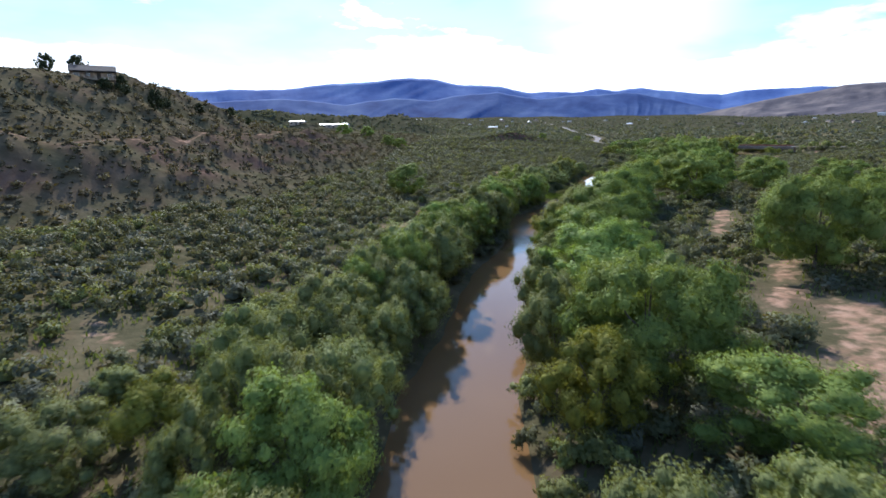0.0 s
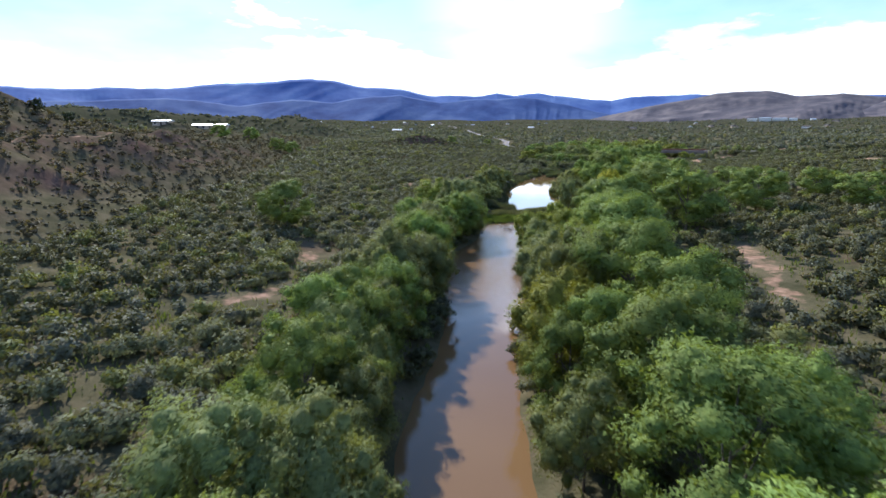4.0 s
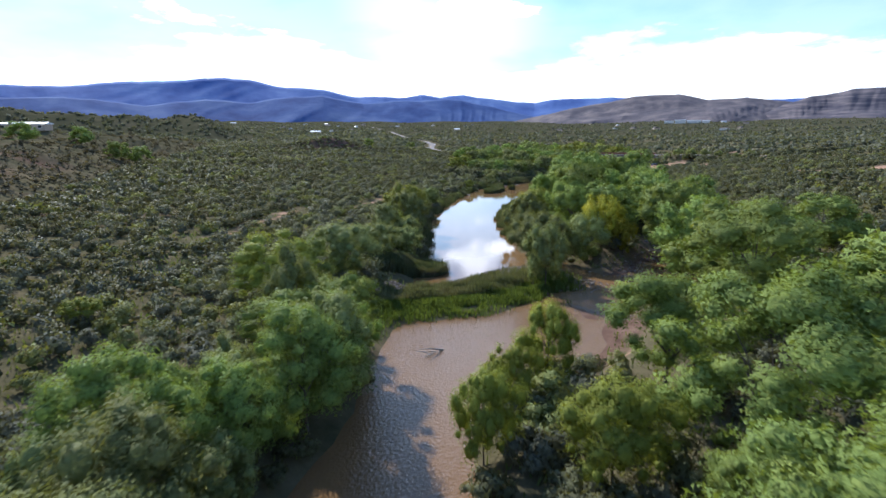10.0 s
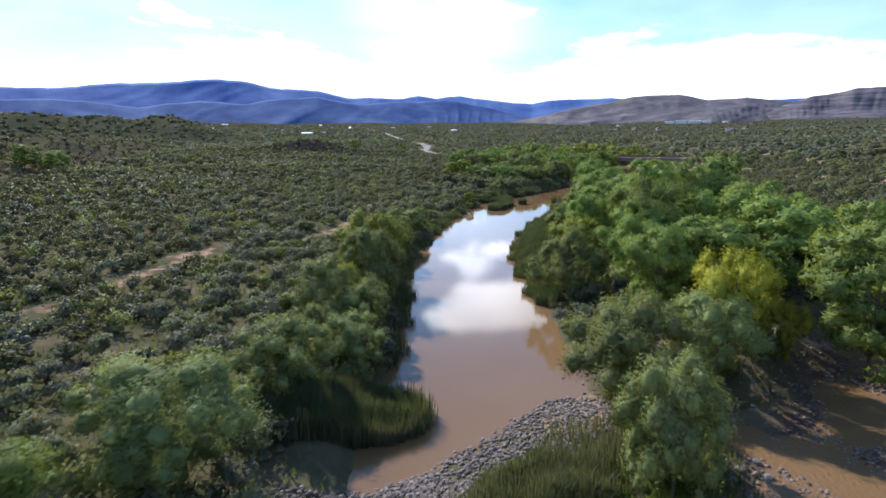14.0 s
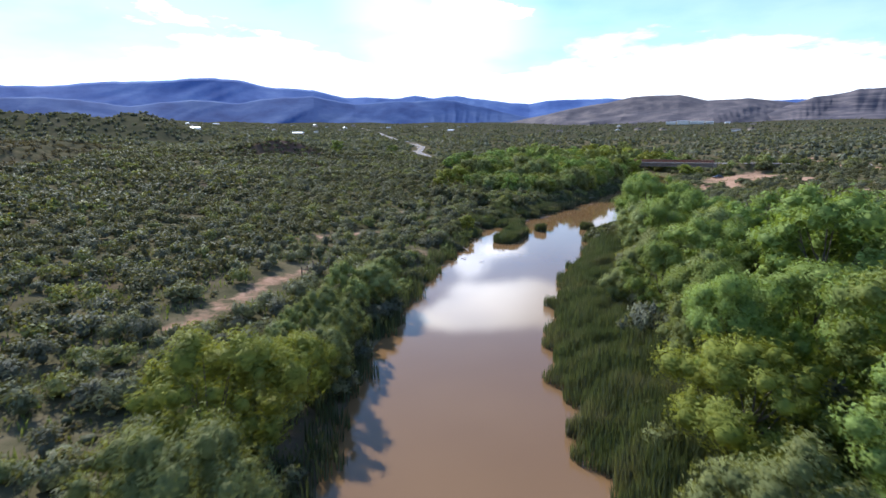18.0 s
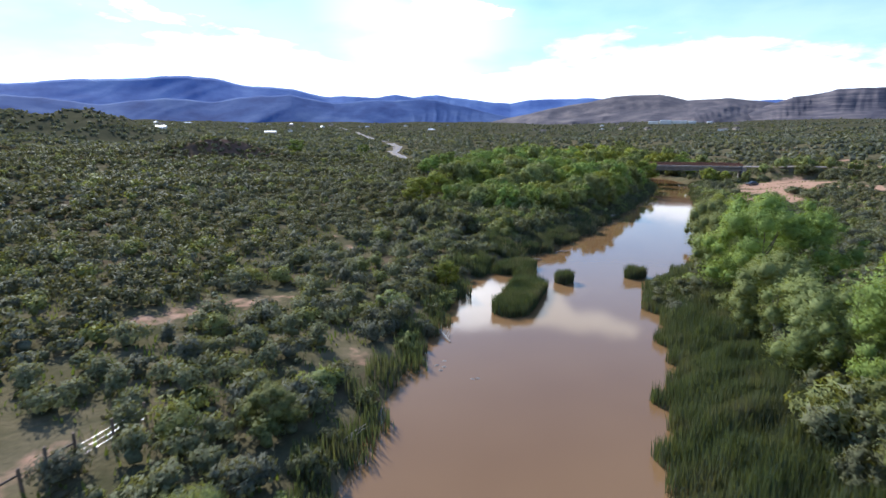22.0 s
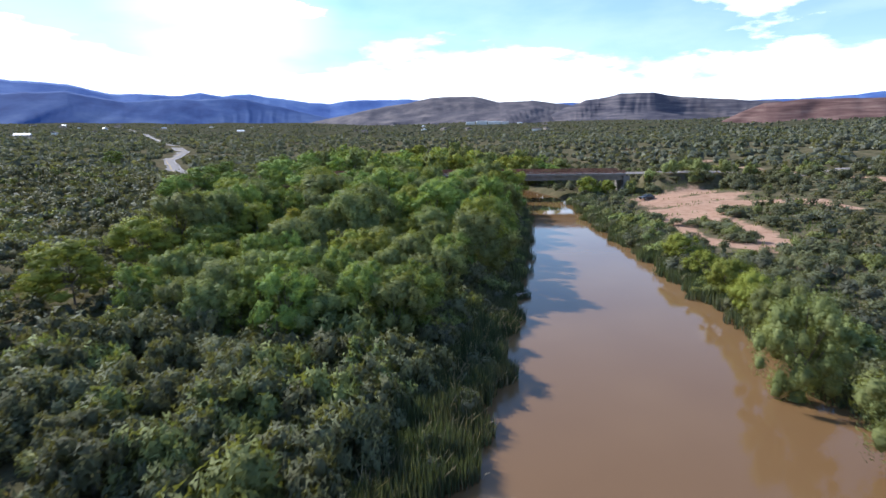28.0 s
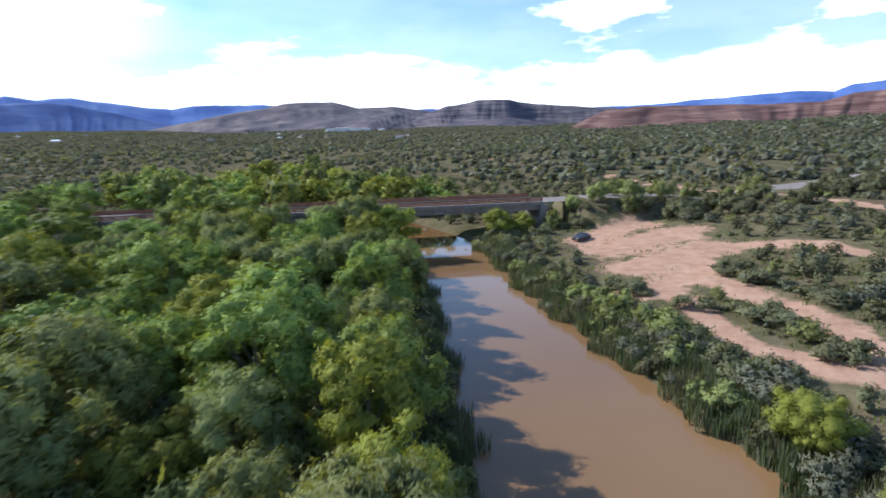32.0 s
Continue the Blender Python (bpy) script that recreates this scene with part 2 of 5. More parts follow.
def soil_material():
    """Reddish soil, dry grass and pale sand: where each lies is told by the sheet's own attributes."""
    m = bpy.data.materials.new("soil")
    m.use_nodes = True
    t = m.node_tree
    b = t.nodes["Principled BSDF"]
    n = lambda kind, **k: mk(t, kind, **k)
    co = n("ShaderNodeTexCoord")

    def noise_ramp(scale, lo, hi, *stops):
        a, r = n("ShaderNodeTexNoise"), n("ShaderNodeValToRGB")
        a.inputs["Scale"].default_value, a.inputs["Detail"].default_value, a.inputs["Roughness"].default_value = scale, 8.0, 0.65
        t.links.new(co.outputs["Object"], a.inputs["Vector"])
        while len(r.color_ramp.elements) < len(stops):
            r.color_ramp.elements.new(0.5)
        for k, c in enumerate(stops):
            r.color_ramp.elements[k].position = lo + (hi - lo) * k / (len(stops) - 1)
            r.color_ramp.elements[k].color = (*c, 1)
        t.links.new(a.outputs["Fac"], r.inputs[0])
        return r.outputs[0]

    dirt = noise_ramp(0.35, 0.3, 0.7, (0.098, 0.060, 0.045), (0.150, 0.092, 0.068), (0.210, 0.135, 0.100))
    grass = noise_ramp(0.22, 0.32, 0.68, (0.074, 0.070, 0.036), (0.125, 0.108, 0.060), (0.190, 0.152, 0.090))
    sand = noise_ramp(0.5, 0.3, 0.7, (0.34, 0.200, 0.130), (0.44, 0.268, 0.178), (0.50, 0.325, 0.225))
    patch = noise_ramp(0.06, 0.22, 0.46, (0, 0, 0), (1, 1, 1))

    def mixed(fac, a, c):
        x = n("ShaderNodeMix", data_type="RGBA")
        t.links.new(fac, x.inputs["Factor"])
        t.links.new(a, x.inputs["A"])
        t.links.new(c, x.inputs["B"])
        return x.outputs["Result"]

    at = n("ShaderNodeAttribute", attribute_name="sand")
    edge = n("ShaderNodeTexNoise")
    edge.inputs["Scale"].default_value, edge.inputs["Detail"].default_value = 0.7, 5.0
    t.links.new(co.outputs["Object"], edge.inputs["Vector"])
    add = n("ShaderNodeMath", operation="ADD")
    t.links.new(at.outputs["Fac"], add.inputs[0])
    t.links.new(edge.outputs["Fac"], add.inputs[1])
    cut = n("ShaderNodeMapRange")
    cut.inputs["From Min"].default_value, cut.inputs["From Max"].default_value = 0.95, 1.25
    t.links.new(add.outputs[0], cut.inputs["Value"])
    red = n("ShaderNodeAttribute", attribute_name="bare")
    low = mixed(patch, dirt, grass)
    low = mixed(red.outputs["Fac"], low, dirt)
    far = n("ShaderNodeAttribute", attribute_name="cover")
    low = mixed(far.outputs["Fac"], low, noise_ramp(0.03, 0.3, 0.7, (0.040, 0.044, 0.025), (0.070, 0.068, 0.040), (0.120, 0.102, 0.064)))
    t.links.new(mixed(cut.outputs[0], low, sand), b.inputs["Base Color"])
    b.inputs["Roughness"].default_value, b.inputs["Specular IOR Level"].default_value = 1.0, 0.0
    bn, bp = n("ShaderNodeTexNoise"), n("ShaderNodeBump")
    bn.inputs["Scale"].default_value, bn.inputs["Detail"].default_value = 2.2, 8.0
    t.links.new(co.outputs["Object"], bn.inputs["Vector"])
    bp.inputs["Strength"].default_value, bp.inputs["Distance"].default_value = 0.7, 0.15
    t.links.new(bn.outputs["Fac"], bp.inputs["Height"])
    t.links.new(bp.outputs[0], b.inputs["Normal"])
    return m


def water_material():
    m = bpy.data.materials.new("muddy_water")
    m.use_nodes = True
    t = m.node_tree
    b = t.nodes["Principled BSDF"]
    n = lambda kind, **k: mk(t, kind, **k)
    co = n("ShaderNodeTexCoord")
    a, r = n("ShaderNodeTexNoise"), n("ShaderNodeValToRGB")
    a.inputs["Scale"].default_value, a.inputs["Detail"].default_value = 0.035, 3.0
    t.links.new(co.outputs["Object"], a.inputs["Vector"])
    r.color_ramp.elements[0].position, r.color_ramp.elements[0].color = 0.35, (0.205, 0.114, 0.050, 1)
    r.color_ramp.elements[1].position, r.color_ramp.elements[1].color = 0.65, (0.245, 0.142, 0.064, 1)
    t.links.new(a.outputs["Fac"], r.inputs[0])
    t.links.new(r.outputs[0], b.inputs["Base Color"])
    b.inputs["Roughness"].default_value, b.inputs["IOR"].default_value = 0.025, 1.36
    w, bp = n("ShaderNodeTexNoise"), n("ShaderNodeBump")
    w.inputs["Scale"].default_value, w.inputs["Detail"].default_value = 3.6, 5.0
    rip = n("ShaderNodeAttribute", attribute_name="ripple")
    mul = n("ShaderNodeMath", operation="MULTIPLY_ADD")
    mul.inputs[1].default_value, mul.inputs[2].default_value = 0.42, 0.012
    t.links.new(co.outputs["Object"], w.inputs["Vector"])
    t.links.new(rip.outputs["Fac"], mul.inputs[0])
    t.links.new(w.outputs["Fac"], bp.inputs["Height"])
    t.links.new(mul.outputs[0], bp.inputs["Strength"])
    bp.inputs["Distance"].default_value = 0.2
    t.links.new(bp.outputs[0], b.inputs["Normal"])
    return m


soil = soil_material()
muddy_water = water_material()


# ---------------------------------------------------------------- the plan
BANK_L = [(-40, -250), (-9, -40), (-6, 15), (-4, 42), (0, 57), (2, 70), (5, 84), (10, 97), (14, 115), (17, 137), (26, 150), (31, 164), (37, 178), (44, 189), (49, 205), (53, 221), (57, 237), (63, 252), (71, 267), (79, 282), (87, 292), (98, 313), (105, 320), (116, 324), (132, 336), (148, 349), (160, 360), (173, 373), (189, 389), (205, 404), (219, 419), (236, 435), (249, 462), (252, 500), (252, 560), (300, 660), (420, 800)]
BANK_R = [(-28, -250), (3, -40), (5, 15), (6, 41), (9, 54), (11, 67), (14, 82), (18, 97), (24, 113), (29, 131), (36, 150), (42, 160), (54, 174), (60, 197), (66, 210), (71, 221), (76, 237), (82, 252), (91, 267), (101, 281), (112, 295), (122, 306), (130, 314), (141, 321), (159, 331), (173, 346), (182, 357), (192, 366), (204, 380), (215, 393), (230, 408), (245, 424), (261, 455), (266, 500), (266, 560), (312, 652), (430, 789)]
BANK_L, BANK_R = np.array(BANK_L, float), np.array(BANK_R, float)
MID, HALF = (BANK_L + BANK_R) / 2, np.hypot(*(BANK_L - BANK_R).T) / 2
SAND_L = [(-5, 143, -4, 126, 2.0), (-7, 115, -13, 110, 2.0), (-28, 46, -37, 53, 1.5), (24, 248, 29, 256, 2.2), (45, 262, 59, 285, 2.4), (61, 307, 75, 313, 2.6), (80, 294, 86, 286, 2.6), (86, 346, 91, 323, 1.3), (9, 215, 28, 252, 1.6), (91, 290, 90, 297, 1.2)]
SAND_R = [(248, 398, 264, 394, 6.5), (241, 391, 258, 383, 7.5), (229, 383, 246, 375, 6.5), (218, 375, 234, 373, 4.6), (248, 372, 251, 359, 3.2), (251, 359, 243, 351, 3.0), (226, 371, 217, 358, 2.6), (217, 358, 206, 350, 2.6), (214, 371, 205, 363, 2.6), (205, 363, 199, 350, 2.8), (29, 33, 42, 53, 4.0), (35, 55, 48, 74, 2.4), (49, 95, 63, 122, 2.0), (198, 262, 246, 236, 8.0), (210, 266, 224, 318, 3.4), (281, 345, 420, 545, 2.2), (56, 189, 62, 192, 3.0), (31, 133, 35, 130, 3.0), (50, 152, 54, 156, 2.0), (84, 199, 92, 194, 4.0)]
ROAD = [(700, 60), (420, 270), (320, 366), (268, 415), (200, 476), (172, 520), (166, 575), (185, 680), (222, 790), (300, 1290), (420, 2300)]
BRIDGE_Z = 8.0


def smooth(v, a, b):
    v = np.clip((v - a) / (b - a), 0, 1)
    return v * v * (3 - 2 * v)


def to_line(x, y, line):
    """Distance to a polyline, the place along it (in segments) and the side (positive: to its right)."""
    best, where, side = np.full(x.shape, 1e9), np.zeros(x.shape), np.zeros(x.shape)
    for k in range(len(line) - 1):
        (ax, ay), (bx, by) = line[k], line[k + 1]
        ux, uy = bx - ax, by - ay
        s = np.clip(((x - ax) * ux + (y - ay) * uy) / (ux * ux + uy * uy), 0, 1)
        d = np.hypot(x - ax - s * ux, y - ay - s * uy)
        near = d < best
        best = np.where(near, d, best)
        where = np.where(near, k + s, where)
        side = np.where(near, np.sign((x - ax) * uy - (y - ay) * ux), side)
    return best, where, side


def shore(x, y):
    """Metres from the water's edge (negative: in the river), place along it, side."""
    d, k, side = to_line(x, y, MID)
    return d - np.interp(k, np.arange(len(HALF)), HALF), k, side


def capsule(x, y, c):
    ax, ay, bx, by = c[:4]
    ux, uy = bx - ax, by - ay
    s = np.clip(((x - ax) * ux + (y - ay) * uy) / (ux * ux + uy * uy + 1e-9), 0, 1)
    return np.hypot(x - ax - s * ux, y - ay - s * uy)


def lumps(x, y, size, seed=0):
    """Cheap smooth unevenness about -1 to 1."""
    r = np.random.RandomState(seed)
    v = 0
    for k in range(5):
        a, p, f = r.uniform(0, 6.283), r.uniform(0, 6.283), (0.6 + 0.35 * k) / size * 6.283
        v = v + np.sin(f * (x * np.cos(a) + y * np.sin(a)) + p + 1.3 * np.sin(0.6 * f * (y * np.cos(a) - x * np.sin(a)) + 2 * p))
    return v / 3.2


def foot(y):
    return np.interp(y, [-200, 60, 90, 115, 140, 165, 192, 222, 290, 380, 520], [-105, -82, -70, -56, -44, -41, -41, -31, -30, -28, -10])


def height(x, y, road=True):
    s, k, side = shore(x, y)
    z = -0.9 + 0.9 * smooth(s, -3.0, 0.0) + 1.1 * smooth(s, -0.2, 2.6) + 1.0 * smooth(s, 2, 14)
    z = z + np.minimum(np.where(side > 0, 0.085, 0.065) * np.maximum(s - 18, 0), 12) + 0.035 * np.maximum(s - 320, 0)
    z = z + lumps(x, y, 23, 3) * 0.28 * smooth(s, 2, 20) + lumps(x, y, 90, 5) * 1.4 * smooth(s, 30, 140) + lumps(x, y, 420, 6) * 6 * smooth(s, 250, 900)
    # the hill on the left bank, with a steep red foot and a path along its terrace
    h = foot(y) - x
    crest = np.interp(y, [-150, 100, 150, 205, 235, 262, 300, 390, 470, 560], [25, 27, 28.5, 31, 23, 14, 9, 8, 6, 4])
    crest = np.maximum(crest, 3)
    low = np.minimum(13.0, crest)
    hill = low * (0.5 * smooth(h, 0, 32) + 0.5 * np.clip(h / 32, 0, 1)) + (crest - low) * smooth(h, 32, 80)
    hill = hill + lumps(x, y, 30, 8) * 1.3 * smooth(h, 4, 25) + lumps(x, y, 14, 9) * 0.5 * smooth(h, 2, 14)
    z = z + np.where((h > 0) & (side < 0), hill, 0) * smooth(x, -900, -260)
    # the rise that carries the sheds
    z = z + 5 * np.exp(-(((x + 84) / 28) ** 2 + ((y - 398) / 18) ** 2))
    # the long dark ridge beyond the plain
    ridge = np.minimum(capsule(x, y, (-70, 880, -240, 830)), capsule(x, y, (-240, 830, -560, 640)))
    z = z + (24 + 5 * lumps(x, y, 130, 12)) * np.exp(-(ridge / 75) ** 2)
    # a red bluff on the plain
    z = z + 7.5 * np.exp(-(((x - 66) / 22) ** 2 + ((y - 505) / 9) ** 2))
    # the grown-over weir and the shallow side channel
    weir = np.minimum(capsule(x, y, (31, 180, 47, 180)), capsule(x, y, (47, 180, 60, 187)))
    z = np.maximum(z, 0.75 - 0.014 * weir ** 2 + 0.10 * lumps(x, y, 9, 44))
    side_ch = np.minimum(np.minimum(capsule(x, y, (56, 170, 78, 180)), capsule(x, y, (78, 180, 93, 189))) - 6.5, capsule(x, y, (66, 201, 68, 182)) - 2.2)
    side_ch = np.minimum(side_ch, capsule(x, y, (45, 160, 56, 170)) - 6)
    z = np.where(side_ch < 14, np.minimum(z, -0.22 + 0.34 * lumps(x, y, 13, 55) + 0.9 * smooth(side_ch, -1.5, 3.0) + 4.0 * np.maximum(side_ch - 3, 0)), z)
    if road:
        d, kr, _ = to_line(x, y, ROAD)
        lane = np.interp(kr, [2, 2.6, 3, 4, 4.5, 5.2], [0, 8, 8, 8, 8, 0])
        on = np.interp(kr, [1.9, 2.5, 2.93, 2.98, 4.02, 4.08, 4.5, 5.2], [0, 1, 1, 0, 0, 1, 1, 0])
        bank = lane - 0.15 - 0.5 * np.maximum(d - 6.5, 0)
        z = np.where((on > 0.5) & (bank > z), bank, z)
    return z


def mesh_of(name, co, quads=None, tris=None, mat=None, smooth_shade=False, normals=None):
    """A mesh from arrays of corners and faces, with normals of its own where given."""
    me = bpy.data.meshes.new(name)
    co = np.asarray(co, np.float32)
    faces = []
    if quads is not None and len(quads):
        faces.append((np.asarray(quads, np.int32), 4))
    if tris is not None and len(tris):
        faces.append((np.asarray(tris, np.int32), 3))
    me.vertices.add(len(co))
    me.vertices.foreach_set("co", co.ravel())
    loops = np.concatenate([f.ravel() for f, _ in faces])
    starts, at = [], 0
    for f, n in faces:
        starts.append(at + n * np.arange(len(f)))
        at += n * len(f)
    me.loops.add(len(loops))
    me.loops.foreach_set("vertex_index", loops)
    starts = np.concatenate(starts).astype(np.int32)
    me.polygons.add(len(starts))
    me.polygons.foreach_set("loop_start", starts)
    if smooth_shade or normals is not None:
        me.polygons.foreach_set("use_smooth", np.ones(len(starts), bool))
    if normals is not None:
        nm = np.asarray(normals, np.float32)
        nm = nm / (np.linalg.norm(nm, axis=1)[:, None] + 1e-9)
        me.attributes.new("custom_normal", "FLOAT_VECTOR", "POINT").data.foreach_set("vector", nm.ravel())
    if mat:
        me.materials.append(mat)
    me.update(calc_edges=True)
    return me


def axis(lo, hi, step, far):
    a = list(np.arange(lo, hi + 0.1, step))
    d, up, down = step, [], []
    v, w = hi, lo
    while v < far or w > -far:
        d *= 1.16
        v, w = v + d, w - d
        up.append(v), down.append(w)
    return np.array(down[::-1] + a + up)


def grid_faces(nx, ny):
    i = np.arange(nx * ny).reshape(ny, nx)
    return np.stack([i[:-1, :-1], i[:-1, 1:], i[1:, 1:], i[1:, :-1]], -1).reshape(-1, 4)


GRID = []


def level(x, y):
    """Height of the built ground sheet under the places."""
    xs, ys, z = GRID
    i, j = np.clip(np.searchsorted(xs, x) - 1, 0, len(xs) - 2), np.clip(np.searchsorted(ys, y) - 1, 0, len(ys) - 2)
    u, v = (x - xs[i]) / (xs[i + 1] - xs[i]), (y - ys[j]) / (ys[j + 1] - ys[j])
    return (z[j, i] * (1 - u) + z[j, i + 1] * u) * (1 - v) + (z[j + 1, i] * (1 - u) + z[j + 1, i + 1] * u) * v


def build_ground():
    xs, ys = axis(-90, 300, 2.0, 4700), axis(-30, 520, 2.0, 4700)
    gx, gy = np.meshgrid(xs, ys)
    x, y = gx.ravel(), gy.ravel()
    z = height(x, y)
    GRID.extend((xs, ys, z.reshape(len(ys), len(xs))))
    me = mesh_of("ground", np.stack([x, y, z], 1), grid_faces(len(xs), len(ys)), mat=soil, smooth_shade=True)
    sand = np.zeros(len(x))
    for c in SAND_L + SAND_R:
        sand = np.maximum(sand, (0.62 if c[1] < 130 and c[0] > 20 else 0.95 if c[0] > 180 else 0.60) * (1 - smooth(capsule(x, y, c) + (0.07 if c[0] > 225 else 0.22) * c[4] * lumps(x, y, 7, 2) + (0.2 if c[0] > 225 else 0.45) * c[4] * lumps(x, y, 19, 4), c[4] * 0.3, c[4] * 1.5)))
    h = foot(y) - x
    terrace = np.exp(-((h - 32.5) / 1.1) ** 2) * (y > 40) * (y < 260)
    bare = np.maximum(smooth(h, 4, 16) * (1 - 0.7 * smooth(h, 30, 44)) * (0.40 + 0.45 * lumps(x, y, 21, 31)) * (y < 330), np.exp(-(((x - 66) / 22) ** 2 + ((y - 500) / 12) ** 2)))
    bare = np.maximum(bare, 1 - smooth(np.minimum(capsule(x, y, (48, 162, 78, 180)), capsule(x, y, (78, 180, 93, 189))), 6, 10))
    s, _, _ = shore(x, y)
    sand = np.maximum(sand, 0.75 * terrace)
    for key, v in (("sand", sand), ("bare", np.clip(bare, 0, 1)), ("cover", 0.85 * smooth(s, 140, 380))):
        me.attributes.new(key, "FLOAT", "POINT").data.foreach_set("value", v.astype(np.float32))
    ob = new("ground", me)
    return tagged(ob, "reddish soil with dry grass and pale sand", "ground", kind="structure")


def ripple(x, y):
    """How rough the water runs: below the weir and in the side channel."""
    below = smooth(y, 98, 125) * (1 - smooth(y - 177 - 0.6 * np.maximum(x - 48, 0), -2, 4))
    return np.maximum(below, smooth(x, 61, 66) * smooth(y, 150, 165) * (1 - smooth(y, 196, 203)))


def build_water():
    """One strip from bank to bank, reaching under both, and the shallow side channel."""
    k = np.linspace(0, len(MID) - 1, 420)
    i = np.arange(len(MID))
    l = np.stack([np.interp(k, i, BANK_L[:, j]) for j in (0, 1)], 1)
    r = np.stack([np.interp(k, i, BANK_R[:, j]) for j in (0, 1)], 1)
    across = np.linspace(-0.35, 1.35, 11)
    p = l[:, None] + (r - l)[:, None] * across[None, :, None]
    x, y = p[..., 0].ravel(), p[..., 1].ravel()
    me = mesh_of("water", np.stack([x, y, 0 * x], 1), grid_faces(len(across), len(k)), mat=muddy_water)
    me.attributes.new("ripple", "FLOAT", "POINT").data.foreach_set("value", ripple(x, y).astype(np.float32))
    tagged(new("river_water", me), "muddy brown river water, calm with faint ripples", "water", kind="structure")
    xs, ys = np.linspace(40, 108, 40), np.linspace(146, 206, 40)
    gx, gy = np.meshgrid(xs, ys)
    me = mesh_of("side", np.stack([gx.ravel(), gy.ravel(), 0 * gx.ravel() - 0.02], 1), grid_faces(40, 40), mat=muddy_water)
    me.attributes.new("ripple", "FLOAT", "POINT").data.foreach_set("value", ripple(gx.ravel(), gy.ravel()).astype(np.float32))
    tagged(new("side_channel_water", me), "shallow brown water rippling over gravel", "water", kind="structure")


ground = build_ground()
build_water()


# ---------------------------------------------------------------- mountains
HUB = (75.0, 190.0)


def range_material(name, stops, scale, bands=0.0):
    return material(name, stops, scale=scale, rough=0.95, bump=0.0, spec=0.05, detail=9, stretch=(1, 1, 1 + bands))


def mountain(name, profile, dist, depth, base, mat, label, rough=1.0, cliff=0.0, seed=1):
    """A range as a real slope: its crest follows the profile (degrees to the left, degrees up), its foot lies nearer."""
    az = np.radians(np.arange(profile[0][0], profile[-1][0], -0.12))
    want = np.interp(-np.degrees(az), [-p[0] for p in profile], [p[1] for p in profile])
    rows = 22
    f = np.linspace(0, 1, rows)
    arc = az * dist
    fine = sum(np.sin(arc / (210 / 2 ** k) + seed * (k + 1) * 1.7) / 2 ** k for k in range(5))
    co = []
    for v in f:
        warp = 90 * np.sin(arc / 410 + seed) + 260 * v * np.sin(arc / 530 + 2 * seed) + 60 * np.sin(5 * v + arc / 170)
        gully = sum((1 - np.abs(np.sin((arc + warp * (1 + 0.35 * k)) / (330 / 1.8 ** k) + seed * 2.3 * (k + 1) + 0.5 * np.sin(3 * v + k)))) ** 0.8 * (0.7 + 0.3 * np.sin(arc / 390 + k + 4 * v)) / 1.75 ** k for k in range(6)) - 0.9
        rise = v
        if cliff:
            rise = 0.45 * min(1, v / 0.6) + 0.55 * float(smooth(np.array(v), 0.6, 0.86))
        d = dist - depth * (1 - v) - gully * depth * 0.42 * rough * (1 - v) * (0.25 + v)
        top = dist * np.tan(np.radians(want)) + 21 + fine * dist * 0.0017
        z = base + (top - base) * (rise + 0.22 * rough * gully * v * (1 - v))
        co.append(np.stack([HUB[0] - np.sin(az) * d, HUB[1] + np.cos(az) * d, z], 1))
    back = co[-1].copy()
    back[:, :2] += (back[:, :2] - HUB) * 0.05
    back[:, 2] = base
    co.append(back)
    me = mesh_of(name, np.concatenate(co), grid_faces(len(az), rows + 1), mat=mat, smooth_shade=True)
    return tagged(new(name, me), label, "mountain", kind="structure")


# air haze is put into the colour: blue rock, paler stops for haze streaks
haze_blue_range = range_material("haze_blue_range", [(0.055, 0.100, 0.28), (0.10, 0.165, 0.38), (0.17, 0.25, 0.46)], 0.0030)
haze_blue_front = range_material("haze_blue_front", [(0.035, 0.062, 0.18), (0.065, 0.11, 0.26), (0.12, 0.17, 0.31)], 0.0035)
# brown_hills: the dark purple stop paints slope shading between pale soil
brown_hills = range_material("brown_hills", [(0.075, 0.070, 0.085), (0.14, 0.122, 0.13), (0.26, 0.215, 0.195)], 0.008)
dark_mesa = range_material("dark_mesa", [(0.055, 0.052, 0.075), (0.12, 0.108, 0.122), (0.26, 0.215, 0.205)], 0.006, bands=11)
red_mesa = range_material("red_mesa", [(0.085, 0.048, 0.044), (0.165, 0.095, 0.082), (0.29, 0.19, 0.155)], 0.010, bands=13)
mountain("mountain_range_far", [(60, 3.0), (40, 3.3), (30, 3.9), (22, 4.25), (17, 4.25), (14, 4.55), (12, 4.9), (8, 5.25), (4, 5.5), (1.4, 5.25), (0, 4.85), (-1.5, 4.55), (-5, 4.62), (-8, 4.0), (-13.5, 3.8), (-15, 4.05), (-17, 3.7), (-19.3, 3.95), (-23, 3.65), (-26.5, 3.15), (-28.5, 3.5), (-34, 3.4), (-40, 3.2), (-50, 2.8), (-60, 2.5), (-66, 2.5), (-72, 2.85), (-80, 3.1), (-85, 3.1), (-86.2, 3.6), (-91, 4.1), (-110, 4.4)], 4700, 900, 20, haze_blue_range, "mountain range on the horizon, coloured blue for haze", rough=0.6, seed=1)
